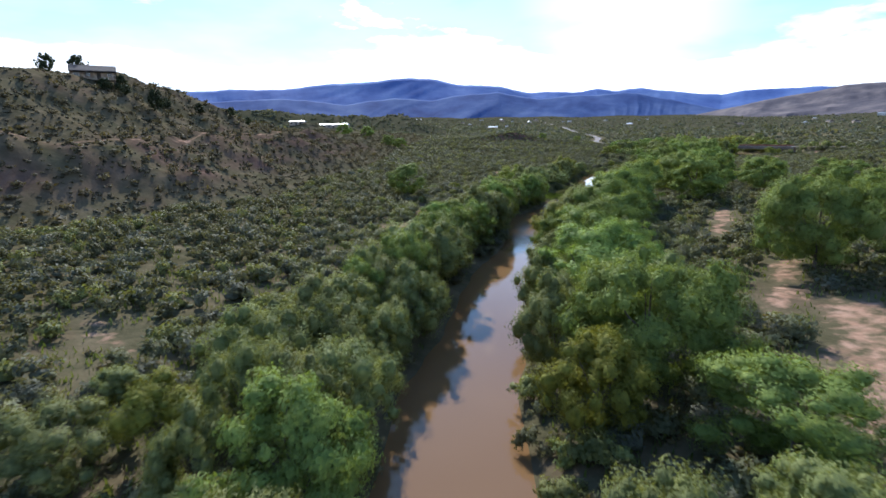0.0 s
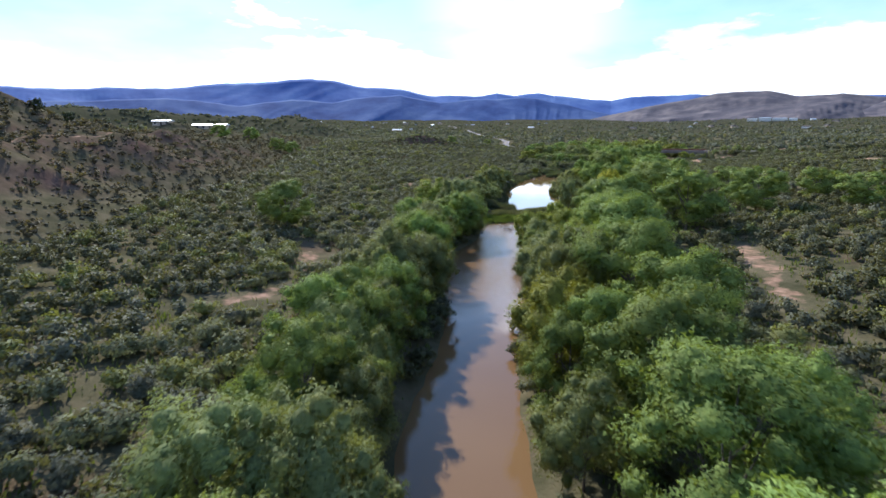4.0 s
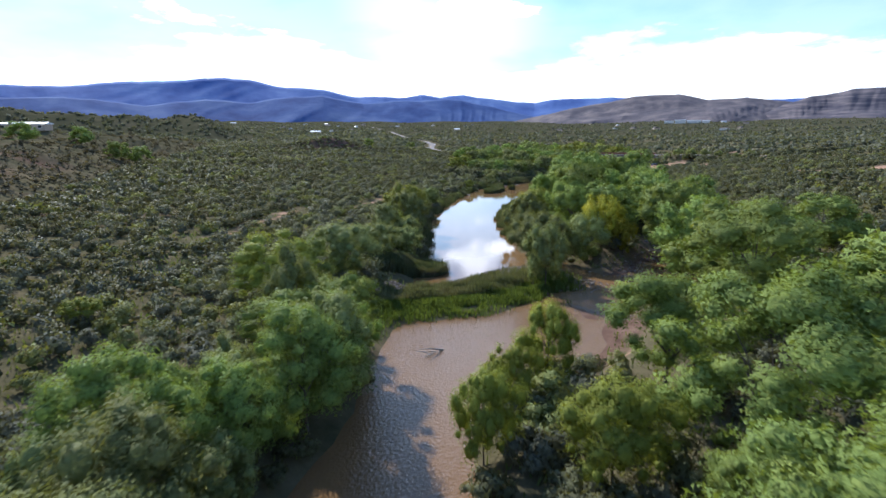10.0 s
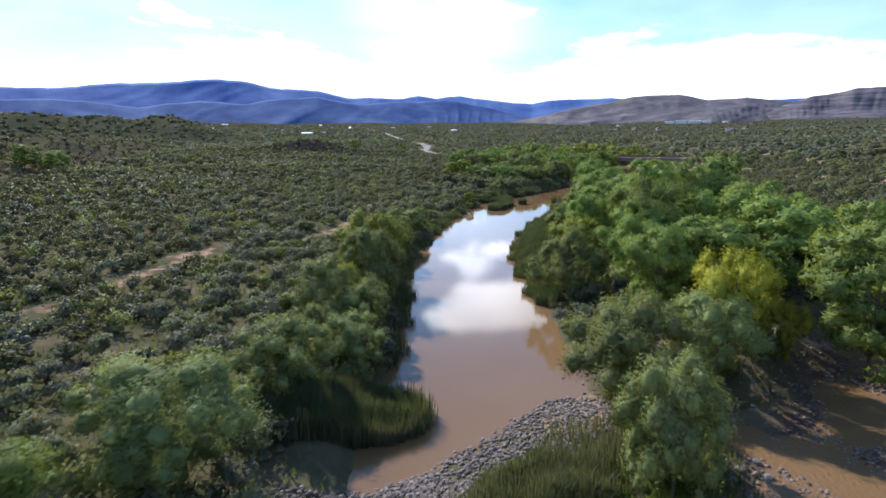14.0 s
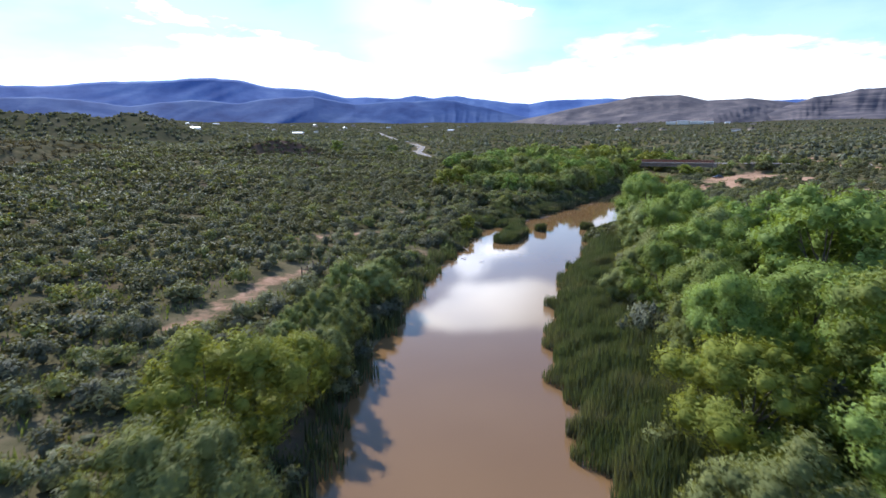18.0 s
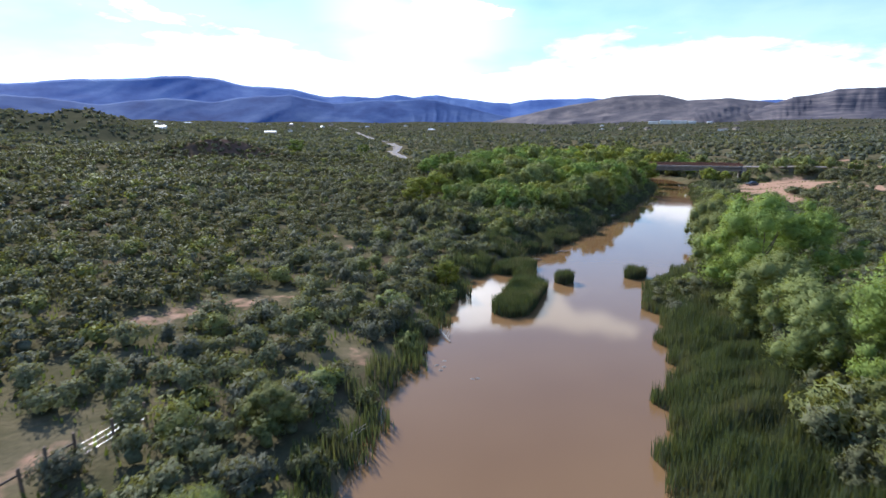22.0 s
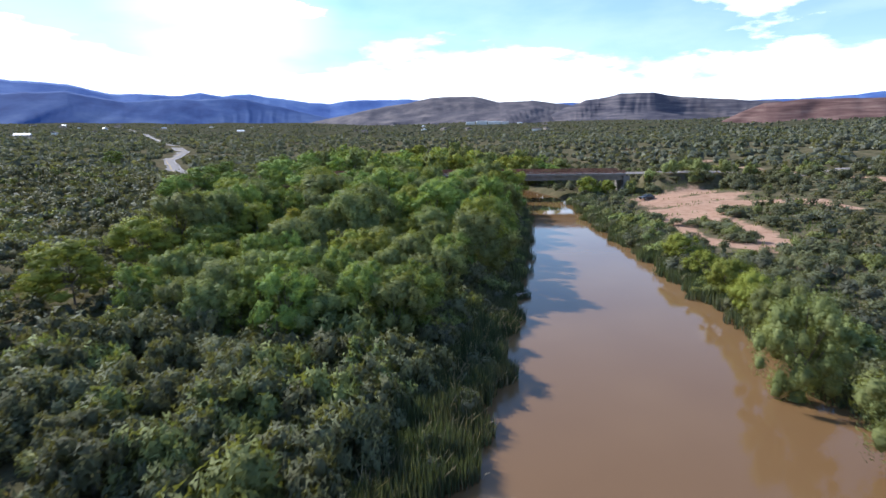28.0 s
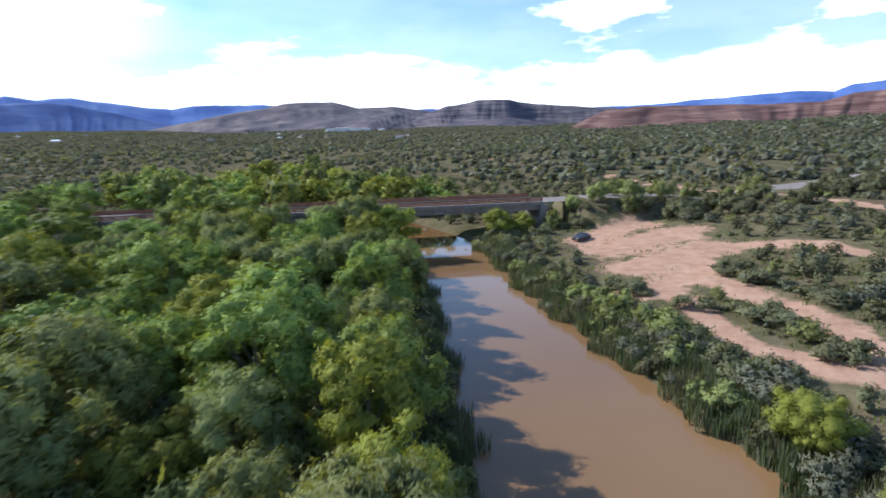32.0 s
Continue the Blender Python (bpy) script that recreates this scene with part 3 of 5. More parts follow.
mountain("mountain_front_range", [(60, 2.4), (40, 2.6), (28, 2.9), (20, 3.2), (15, 3.4), (11, 2.9), (6, 3.5), (2, 3.1), (-2, 3.9), (-5, 4.1), (-9, 3.2), (-12, 3.5), (-15, 3.4), (-19, 3.6), (-22, 3.0), (-25, 2.2), (-28, 1.4)], 4300, 700, 20, haze_blue_front, "dark blue wooded front range below the far mountains", rough=0.42, seed=4)
mountain("hills_brown", [(-21, 0.6), (-25, 1.6), (-30.5, 2.6), (-36.3, 3.55), (-40.3, 3.6), (-42.8, 3.05), (-46, 3.35), (-50, 2.7), (-54, 1.6)], 3300, 800, 15, brown_hills, "bare grey-brown hills with gullied slopes", rough=1.25, seed=7)
mountain("mesa_dark", [(-46.5, 1.2), (-49, 2.4), (-51, 3.0), (-54, 3.35), (-57, 3.35), (-60, 3.05), (-64, 2.75), (-67, 2.5), (-70, 1.6)], 3050, 600, 15, dark_mesa, "dark banded mesa with pale cliff strips", cliff=1.0, rough=1.2, seed=9)
mountain("mesa_red", [(-61, 0.8), (-63, 1.8), (-64.5, 2.4), (-67, 2.5), (-71, 2.35), (-78, 2.25), (-81, 2.2), (-83, 2.75), (-88, 3.0), (-100, 3.2), (-125, 3.0)], 1750, 330, 5, red_mesa, "red sandstone mesa with a level top", cliff=1.0, rough=1.35, seed=12)


# ---------------------------------------------------------------- plants
RNG = np.random.RandomState(11)


def part(name, me, parent, label=""):
    ob = new(name, me)
    ob.parent = parent
    if label:
        ob["label"] = label
    return ob


def ground_z(x, y):
    return float(level(np.array([float(x)]), np.array([float(y)]))[0])


SOFT = 0.82         # how far a spray takes the slant of its clump


def leaves(points, normals, size, rng, droop=0.0, slim=0.55):
    """Folded leaf sprays at the points: two triangles each, about facing the normals."""
    n = len(points)
    nm = normals + rng.normal(0, 0.55, (n, 3))
    nm /= np.linalg.norm(nm, axis=1)[:, None] + 1e-9
    ax = np.cross(nm, rng.normal(0, 1, (n, 3)))
    ax[:, 2] -= droop
    ax /= np.linalg.norm(ax, axis=1)[:, None] + 1e-9
    sd = np.cross(nm, ax)
    s = size * rng.uniform(0.6, 1.35, (n, 1))
    a, b = points - ax * s * 0.5, points + ax * s * 0.5
    l, r = points + sd * s * slim * 0.5 + nm * s * 0.12, points - sd * s * slim * 0.5 + nm * s * 0.12
    co = np.stack([a, r, b, l], 1).reshape(-1, 3)
    i = 4 * np.arange(n)[:, None]
    return co, np.concatenate([i + [0, 1, 2], i + [0, 2, 3]], 0), np.repeat(SOFT * normals + (1 - SOFT) * nm, 4, 0)


def stars(points, normals, size, rng, droop=0.0, slim=0.3):
    """Sprays of three slender leaves each, about facing the normals."""
    n = len(points)
    nm = normals + rng.normal(0, 0.52, (n, 3))
    nm /= np.linalg.norm(nm, axis=1)[:, None] + 1e-9
    u = np.cross(nm, rng.normal(0, 1, (n, 3)))
    u /= np.linalg.norm(u, axis=1)[:, None] + 1e-9
    w = np.cross(nm, u)
    s = size * rng.uniform(0.65, 1.35, (n, 1))
    out = []
    for k in range(3):
        a = 2.094 * k + rng.uniform(-0.5, 0.5, (n, 1))
        d = np.cos(a) * u + np.sin(a) * w + nm * rng.uniform(-0.1, 0.35, (n, 1))
        d[:, 2] -= droop
        d /= np.linalg.norm(d, axis=1)[:, None]
        e = np.cross(nm, d)
        m = points + d * s * 0.12
        out += [m + e * s * slim * 0.5, m - e * s * slim * 0.5, points + d * s * rng.uniform(0.7, 1.1, (n, 1))]
    co = np.stack(out, 1).reshape(-1, 3)
    return co, np.arange(9 * n).reshape(-1, 3), np.repeat(SOFT * normals + (1 - SOFT) * nm, 9, 0)


def tube(path, radii, sides=7):
    """Corners and quads of a tapered limb along a path."""
    path, co = np.asarray(path, float), []
    for k, p in enumerate(path):
        d = path[min(k + 1, len(path) - 1)] - path[max(k - 1, 0)]
        d /= np.linalg.norm(d) + 1e-9
        u = np.cross(d, (0.31, 0.94, 0.12))
        u /= np.linalg.norm(u)
        v = np.cross(d, u)
        a = np.linspace(0, 2 * np.pi, sides, endpoint=False)
        co.append(p + radii[k] * (np.cos(a)[:, None] * u + np.sin(a)[:, None] * v))
    q = []
    for k in range(len(path) - 1):
        for j in range(sides):
            q.append((k * sides + j, k * sides + (j + 1) % sides, (k + 1) * sides + (j + 1) % sides, (k + 1) * sides + j))
    return np.concatenate(co), np.array(q)


def limbs(rng, top, spread, lift, count, girth, stems=1):
    """Trunk and boughs of a plant one metre by one metre in one mesh."""
    cos, qs, at = [], [], 0
    def add(path, radii, sides=6):
        nonlocal at
        c, q = tube(path, radii, sides)
        cos.append(c), qs.append(q + at)
        at += len(c)
    for s in range(stems):
        a0 = rng.uniform(0, 6.28)
        off = 0 if stems == 1 else 0.10
        base = np.array([math.cos(a0) * off, math.sin(a0) * off, -0.03])
        lean = np.array([math.cos(a0), math.sin(a0), 0]) * (0.04 if stems == 1 else spread * 0.5)
        trunk = [base, base + (0, 0, lift * 0.5) + lean * 0.3, base + (0, 0, lift) + lean * 0.7, base + (0, 0, top) + lean]
        add(trunk, [girth * 1.35, girth, girth * 0.8, girth * 0.25], 8)
        for k in range(count):
            a = a0 + k * 2.4 + rng.uniform(-0.4, 0.4)
            z0 = lift * rng.uniform(0.7, 1.0) + (top - lift) * rng.uniform(0, 0.4)
            p = np.array([base[0], base[1], z0]) + lean * 0.7
            reach = spread * rng.uniform(0.6, 0.95)
            e = p + (math.cos(a) * reach, math.sin(a) * reach, (top - z0) * rng.uniform(0.35, 0.8))
            m = (p + e) / 2 + (math.cos(a) * 0.02, math.sin(a) * 0.02, -0.03)
            add([p, m, e], [girth * 0.5, girth * 0.33, girth * 0.10], 5)
            for j in range(2):
                b = a + rng.uniform(-0.9, 0.9)
                f = m + (e - m) * rng.uniform(0.2, 0.8)
                add([f, f + (math.cos(b) * reach * 0.35, math.sin(b) * reach * 0.35, rng.uniform(0.03, 0.16))], [girth * 0.2, girth * 0.05], 4)
    return np.concatenate(cos), np.concatenate(qs)


def ico(level_of):
    """Corners and triangles of a small round body."""
    bm = bmesh.new()
    bmesh.ops.create_icosphere(bm, subdivisions=level_of, radius=1.0)
    v = np.array([p.co[:] for p in bm.verts])
    f = np.array([[q.index for q in t.verts] for t in bm.faces])
    bm.free()
    return v, f


ICO = {1: ico(1), 2: ico(2)}


def blobs(centres, radii, rng, fine=2, rough=0.2):
    """The dense inside of leaf clumps: uneven round bodies, one for each centre."""
    v, f = ICO[fine]
    n = len(centres)
    p = centres[:, None] + v[None] * radii[:, None] * (1 + rough * rng.uniform(-1, 1, (n, len(v), 1)))
    t = (f[None] + (np.arange(n) * len(v))[:, None, None]).reshape(-1, 3)
    return p.reshape(-1, 3), t, np.repeat(v[None], n, 0).reshape(-1, 3)


def crown(rng, kind, count, leaf, high, wide, fine):
    """A crown of many uneven clumps, each a dense inside with leaf sprays all over it, in metres."""
    lobes = int({"round": 62 * (wide / 5) ** 1.4, "willow": 60, "shrub": 16}[kind])
    d = rng.normal(0, 1, (lobes, 3))
    d[:, 2] += 0.25
    d /= np.linalg.norm(d, axis=1)[:, None]
    depth = rng.uniform(0.52, 1.0, (lobes, 1)) ** 0.8
    lump = 1 + 0.16 * np.sin(3 * np.arctan2(d[:, 1], d[:, 0]) + rng.uniform(0, 6))[:, None]
    if kind == "round":
        centres = d * depth * lump * (wide, wide, 0.42 * high) + (0, 0, 0.53 * high)
        r = rng.uniform(0.52, 0.85, lobes) * rng.choice([1.0, 1.35, 1.8], lobes)
        r = r * (wide / 5) ** 0.35
        core = (0.66 * wide, 0.66 * wide, 0.34 * high, 0.52 * high)
        squash = 0.85
    elif kind == "willow":
        centres = d * depth * lump * (wide, wide, 0.43 * high) + (0, 0, 0.48 * high)
        centres[:, :2] *= np.interp(centres[:, 2:] / high, [0.05, 0.2, 0.5, 0.8, 1.0], [0.62, 0.85, 1.12, 0.92, 0.55])
        r = rng.uniform(0.36, 0.58, lobes) * rng.choice([1.0, 1.3, 1.7], lobes)
        core = (0.60 * wide, 0.60 * wide, 0.34 * high, 0.50 * high)
        squash = 1.45
    else:
        d[:, 2] = np.abs(d[:, 2])
        centres = d * depth * lump * (wide, wide, 0.62 * high) + (0, 0, 0.18 * high)
        r = rng.uniform(0.42, 0.80, lobes)
        core = (0.72 * wide, 0.72 * wide, 0.52 * high, 0.20 * high)
        squash = 0.8
    radii = np.stack([r, r, r * squash], 1)
    a, ta, na = blobs(centres, radii * 0.58, rng, 2 if count > 3000 else 1)
    c, tc, nc = blobs(np.array([[0, 0, 0.8 * core[3]]]), 0.16 * np.array([core[:3]]), rng, 2, 0.25)
    pick = rng.choice(lobes, count, p=r ** 2 / (r ** 2).sum())
    n = rng.normal(0, 1, (count, 3))
    n[:, 2] += 0.35
    n /= np.linalg.norm(n, axis=1)[:, None]
    p = centres[pick] + n * radii[pick] * rng.uniform(0.50, 1.30, (count, 1)) * (1 + 0.12 * np.sin(n[:, :1] * 7 + pick[:, None]))
    inside = np.zeros(count, bool)
    for k in range(lobes):
        inside |= (np.linalg.norm((p - centres[k]) / radii[k], axis=1) < 0.50) & (pick != k)
    ok = ~inside & (p[:, 2] > 0.05 * high)
    droop = 0.7 if kind == "willow" else 0.15
    make, slim = (stars, 0.34 if kind == "willow" else 0.50) if fine else (leaves, 0.5 if kind == "willow" else 0.75)
    out = p[ok] - (0, 0, core[3])
    out = out / (np.linalg.norm(out / np.array(core[:3]), axis=1)[:, None] + 1e-9) / np.array(core[:3]) ** 2
    out /= np.linalg.norm(out, axis=1)[:, None] + 1e-9
    b, tb, nb = make(p[ok], 0.58 * n[ok] + 0.42 * out, leaf, rng, droop=droop, slim=slim)
    return np.concatenate([a, c, b]), np.concatenate([ta, tc + len(a), tb + len(a) + len(c)]), np.concatenate([na, nc, nb])


PROTO = {}


def proto(key, kind, mat, count, leaf, high, wide, seed, fine=False):
    """Wood and leaves of one plant of about its true size."""
    rng = np.random.RandomState(seed)
    if kind == "shrub":
        c, q = limbs(rng, 0.6, 0.6, 0.15, 3, 0.018, stems=4)
    else:
        c, q = limbs(rng, 0.86, 0.55, 0.30 if kind == "round" else 0.22, 6, 0.030)
    wood = mesh_of(key + "_wood", c * (0.8 * wide, 0.8 * wide, high), q, mat=bark, smooth_shade=True)
    p, tr, nm = crown(np.random.RandomState(seed + 50), kind, count, leaf, high, wide, fine)
    PROTO[key] = (wood, mesh_of(key + "_leaves", p, tris=tr, mat=mat, normals=nm), high, wide)


KINDS = (("cottonwood", "round", leaf_cottonwood), ("willow", "willow", leaf_willow), ("bright", "willow", leaf_bright), ("brightwood", "round", leaf_bright), ("yellow", "willow", leaf_yellow), ("juniper", "willow", leaf_juniper))
for ki, (kn, shape, mat) in enumerate(KINDS):
    wh = (12.0, 5.0) if shape == "round" else (9.0, 3.4)
    for v in range(3 if ki < 2 else 2):
        proto(f"{kn}{v}", shape, mat, 21000 if shape == "round" else 15500, 0.165 if shape == "round" else 0.16, *wh, 100 + 10 * ki + v, fine=True)
    proto(f"{kn}_mid", shape, mat, 6500, 0.31, *wh, 160 + ki, fine=True)
    proto(f"{kn}_far", shape, mat, 900, 0.9, *wh, 180 + ki)
for v in range(2):
    proto(f"bigwood{v}", "round", leaf_cottonwood, 44000, 0.19, 12.0, 9.0, 280 + v, fine=True)
for v in range(4):
    proto(f"mesquite{v}", "shrub", leaf_mesquite, 700, 0.29, 2.6, 2.1, 300 + v, fine=True)
    proto(f"saltbush{v}", "shrub", leaf_greygreen, 640, 0.27, 2.0, 1.8, 320 + v, fine=True)
    proto(f"thicket{v}", "shrub", leaf_willow, 700, 0.29, 2.4, 1.9, 340 + v, fine=True)

TAKEN = []          # places where bushes are not to stand
TREE_LABEL = {
    "cottonwood": ("full round dark green cottonwood on the river bank", "tree"),
    "bigwood": ("huge spreading dark green cottonwood with a domed crown", "tree"),
    "willow": ("feathery green willow leaning over the bank", "tree"),
    "bright": ("young bright yellow-green willow on the bank", "tree"),
    "brightwood": ("sunlit light green cottonwood with a broad crown", "tree"),
    "yellow": ("willow with leaves turning yellow beside the gravel", "tree"),
    "juniper": ("dark green juniper tree on the dry hill", "tree"),
    "mesquite": ("olive green mesquite bush on dry soil", "bush"),
    "saltbush": ("grey-green feathery saltbush on dry soil", "bush"),
    "thicket": ("green leafy thicket bush near the water", "bush"),
}
MASTERS = {}


def plant(kind, x, y, top=None, radius=None, far=""):
    """A tree or bush of that kind: an Empty at its foot with its wood and its leaves."""
    detailed, far = far == "+", far.rstrip("+")
    keys = [k for k in PROTO if k.startswith(kind) and k[len(kind):].lstrip("0123456789") == far]
    key = keys[RNG.randint(len(keys))]
    if kind in ("cottonwood", "willow", "bright", "brightwood", "yellow") and not far and not detailed and (radius or 0) < 7 and shore(np.array([x]), np.array([y]))[0][0] > 17:
        key = kind + "_mid"
    wood, leafage, high, wide = PROTO[key]
    z = ground_z(x, y)
    if top is not None and kind not in ("mesquite", "saltbush", "thicket"):
        radius = min(radius, 0.62 * (top - z))
    sz = (top - z) / high if top is not None else RNG.uniform(0.65, 1.2)
    sx = radius / wide if radius is not None else sz * RNG.uniform(0.85, 1.25)
    m = Matrix.LocRotScale((x, y, z), Euler((0, 0, RNG.uniform(0, 6.28))), (sx, sx * RNG.uniform(0.9, 1.1), sz))
    if key not in MASTERS:
        name = {"bright": "willow_tree", "willow": "willow_tree", "yellow": "willow_tree", "juniper": "juniper_tree", "cottonwood": "cottonwood_tree", "brightwood": "cottonwood_tree", "bigwood": "cottonwood_tree", "mesquite": "mesquite_bush", "saltbush": "saltbush", "thicket": "thicket_bush"}[kind]
        root = new(name)
        root.empty_display_size = 0.3
        root.matrix_basis = m
        small = kind in ("mesquite", "saltbush", "thicket")
        part("stem" if small else "trunk", wood, root)
        part("foliage" if small else "crown", leafage, root)
        label, cat = TREE_LABEL[kind]
        tagged(root, label, cat, "bushes on the plain" if small else "trees along the river")
        MASTERS[key] = root
        ob = root
    else:
        src = MASTERS[key]
        ob = src.copy()
        scene.collection.objects.link(ob)
        ob.matrix_basis = m
        for ch in src.children:
            c = ch.copy()
            scene.collection.objects.link(c)
            c.parent = ob
    TAKEN.append((x, y, (radius or sx * wide) * 0.75))
    return ob


# trees stretch by stretch: x, y, height of the top over the water, radius
def grove(kind, rows, far="", grow=1.10):
    for x, y, top, r in rows:
        plant(kind, x, y, top, r * grow, far)


grove("willow", [(-13.5, 37, 9.8, 3.2), (-8, 27, 10.4, 3.0), (-9.5, 46, 9.6, 3.6), (-21.5, 27, 7.4, 3.6), (-24, 37, 5.2, 2.6), (-7.5, 18, 8.2, 2.8), (-3.5, 64, 9.2, 3.0), (-2, 74, 8.2, 2.6), (0, 84, 8.4, 2.8), (4, 94, 8.6, 3.0), (6, 107.6, 11.4, 4.4), (8, 118, 9.4, 3.4), (13, 142, 8.2, 3.0), (19, 150, 7.6, 2.8), (27, 169, 7.2, 2.8), (2, 100, 7.2, 3.0)])
grove("bright", [(14, 129, 8.9, 2.8), (3.6, 175, 5.8, 2.0), (-17, 31, 7.6, 2.8), (-30, 159, 5.2, 2.0), (96, 314, 4.6, 1.4), (17, 136, 6.8, 2.2), (12, 148, 5.2, 2.2)])
grove("cottonwood", [(24.3, 161, 8.8, 3.8), (26, 182, 9.2, 3.6)])
grove("cottonwood", [(-10.2, 157, 13.2, 4.8)], far="+")
grove("brightwood", [(22.3, 177.5, 10.6, 4.4)])
grove("willow", [(31.8, 189, 10.2, 4.2), (42.3, 213, 9.2, 3.2), (50, 226, 10.4, 3.4), (44, 203, 6.5, 2.6), (66, 267, 6.2, 2.8), (72, 283, 4.6, 2.4), (38, 199, 8.0, 3.2), (58, 246, 6.4, 2.2)])
grove("bright", [(50.2, 234.5, 11.2, 4.2), (56, 243, 7.0, 2.4), (45, 219, 7.2, 2.6)])
# right bank, first stretch
grove("bright", [(10, 33, 9.2, 3.0), (17.4, 85, 10.8, 3.8), (21.5, 93, 9.6, 3.2), (33.2, 128, 7.6, 2.4), (34.5, 144, 7.4, 2.0), (38.5, 149, 6.4, 1.8), (43.8, 153, 8.0, 2.2), (40, 138, 8.6, 2.8), (34, 121, 9.2, 3.0)])
grove("bigwood", [(15.2, 39, 12.6, 8.8), (47.5, 68, 16.2, 8.6)], grow=1.0)
grove("cottonwood", [(19, 27, 9.6, 4.0), (15.5, 55, 12.4, 5.2), (18, 66, 12.6, 5.0), (21, 76, 12.4, 4.6), (27, 84, 12.4, 4.6), (28, 93.5, 13.8, 5.0), (32, 104.5, 14.4, 5.4), (37, 115, 13.4, 5.0), (41, 124, 13.0, 5.0), (47.7, 134.6, 14.4, 5.4), (45, 124, 11.6, 4.4), (50, 146, 11.6, 4.4), (64, 138.5, 15.0, 6.0), (67, 154.4, 15.8, 6.4), (79, 175.7, 13.2, 5.2), (86, 189, 13.8, 5.6), (76, 163, 13.4, 5.2)])
grove("willow", [(8.2, 18, 9.4, 2.8), (16, 18.5, 9.0, 3.2), (11.5, 58, 8.6, 2.8), (14.5, 73, 8.4, 2.8), (25, 97, 12.2, 3.8), (25, 106, 10.6, 3.4), (28, 116, 8.6, 3.0)])
grove("cottonwood", [(81, 101, 13.2, 6.0), (95, 118, 13.2, 6.0), (104, 140, 13.6, 6.2), (88, 150, 14.2, 6.0), (112, 160, 13.2, 6.0), (98, 172, 13.0, 5.6), (130, 150, 12.4, 6.0)], far="_mid")
# right bank beside the pool
grove("willow", [(58, 180, 9.6, 3.0), (60.5, 187.5, 10.4, 3.8), (71.4, 191.5, 9.0, 3.4), (66, 194, 8.8, 3.2), (73, 216.4, 9.6, 3.8), (95, 244, 10.4, 4.0), (94, 255, 7.2, 2.8), (104, 262, 9.4, 3.4), (117.4, 283, 10.0, 4.0), (112, 275, 10.4, 4.0), (128, 298, 10.4, 4.0), (135, 306, 10.4, 3.8), (142, 313.6, 11.2, 4.0), (150, 320, 9.6, 3.4), (155.5, 329, 9.0, 3.0), (163, 333, 7.8, 2.8)])
grove("yellow", [(76.5, 194.5, 12.2, 3.2), (79, 192, 8.0, 1.8)])
grove("bright", [(247, 418, 8.0, 2.8), (250.5, 414.5, 6.8, 2.4)])
grove("bright", [(80.6, 225.5, 9.8, 4.0), (187.6, 356, 5.8, 2.4), (176, 344, 5.8, 2.2), (170, 338, 6.4, 2.4), (182, 350, 4.8, 2.0)])
grove("cottonwood", [(84, 217, 13.2, 4.8), (87, 218.5, 16.0, 5.4), (84, 205, 12.4, 5.0), (95, 206, 14.2, 5.8), (101, 237.3, 17.2, 6.0), (111, 234, 17.6, 6.2), (92, 231, 12.8, 4.8), (102, 251, 12.4, 4.4), (111, 267, 14.0, 4.8), (123.5, 290, 15.0, 5.0), (118, 251, 14.0, 5.4), (105, 220, 14.4, 5.6), (131, 291, 12.6, 4.6), (122, 272, 12.0, 4.6)])
# the wood on the left bank before the bridge
grove("brightwood", [(144, 378, 8.6, 3.4), (171, 402, 11.4, 3.6), (113.7, 381, 10.8, 4.8), (133.5, 405, 12.5, 5.2), (145, 427, 12.8, 5.4), (168, 397, 11.2, 3.4), (197.5, 438.5, 12.4, 4.8), (122, 391, 11.2, 4.8), (128, 380, 8.6, 3.6)])
grove("cottonwood", [(151, 445.5, 13.0, 5.8), (160, 407, 10.8, 4.4), (172, 419, 11.4, 4.6), (201.7, 450, 14.0, 5.4), (138, 416, 11.6, 5.2), (152, 430, 11.8, 5.4), (163, 436, 12.0, 5.4), (186, 480, 13.0, 6.0), (181.6, 496, 14.4, 6.4), (165, 460, 12.4, 6.0), (215, 470, 12.2, 5.4), (183, 446, 11.8, 5.2), (131, 392, 9.4, 4.4), (150, 397, 9.6, 4.4)])
grove("willow", [(141, 387.5, 9.8, 3.8), (162, 384, 9.4, 3.4), (186, 421, 11.2, 3.8), (191, 412, 10.4, 3.4), (177, 405, 10.8, 3.6), (171, 388, 9.2, 3.0), (156, 373, 6.6, 2.8), (150, 380, 8.4, 3.4), (205, 428, 9.8, 3.2), (213, 424, 8.4, 2.8), (180, 396, 8.6, 2.8), (199, 418, 9.2, 3.0), (139, 375, 7.0, 3.0), (146, 362, 5.0, 2.4), (152, 412, 10.2, 4.0)])
grove("bright", [(144, 372.5, 9.2, 3.0), (157, 385, 8.0, 2.8), (176, 392, 7.6, 2.4)])
grove("yellow", [(144, 396, 9.4, 3.2), (128, 400, 8.8, 3.4)])
grove("cottonwood", [(172, 470, 14.5, 6.0), (160, 482, 14.0, 6.0), (150, 467, 13.5, 6.0), (195, 502, 15.0, 6.4), (176, 456, 13.2, 5.4), (140, 452, 12.5, 5.4)], far="_mid")
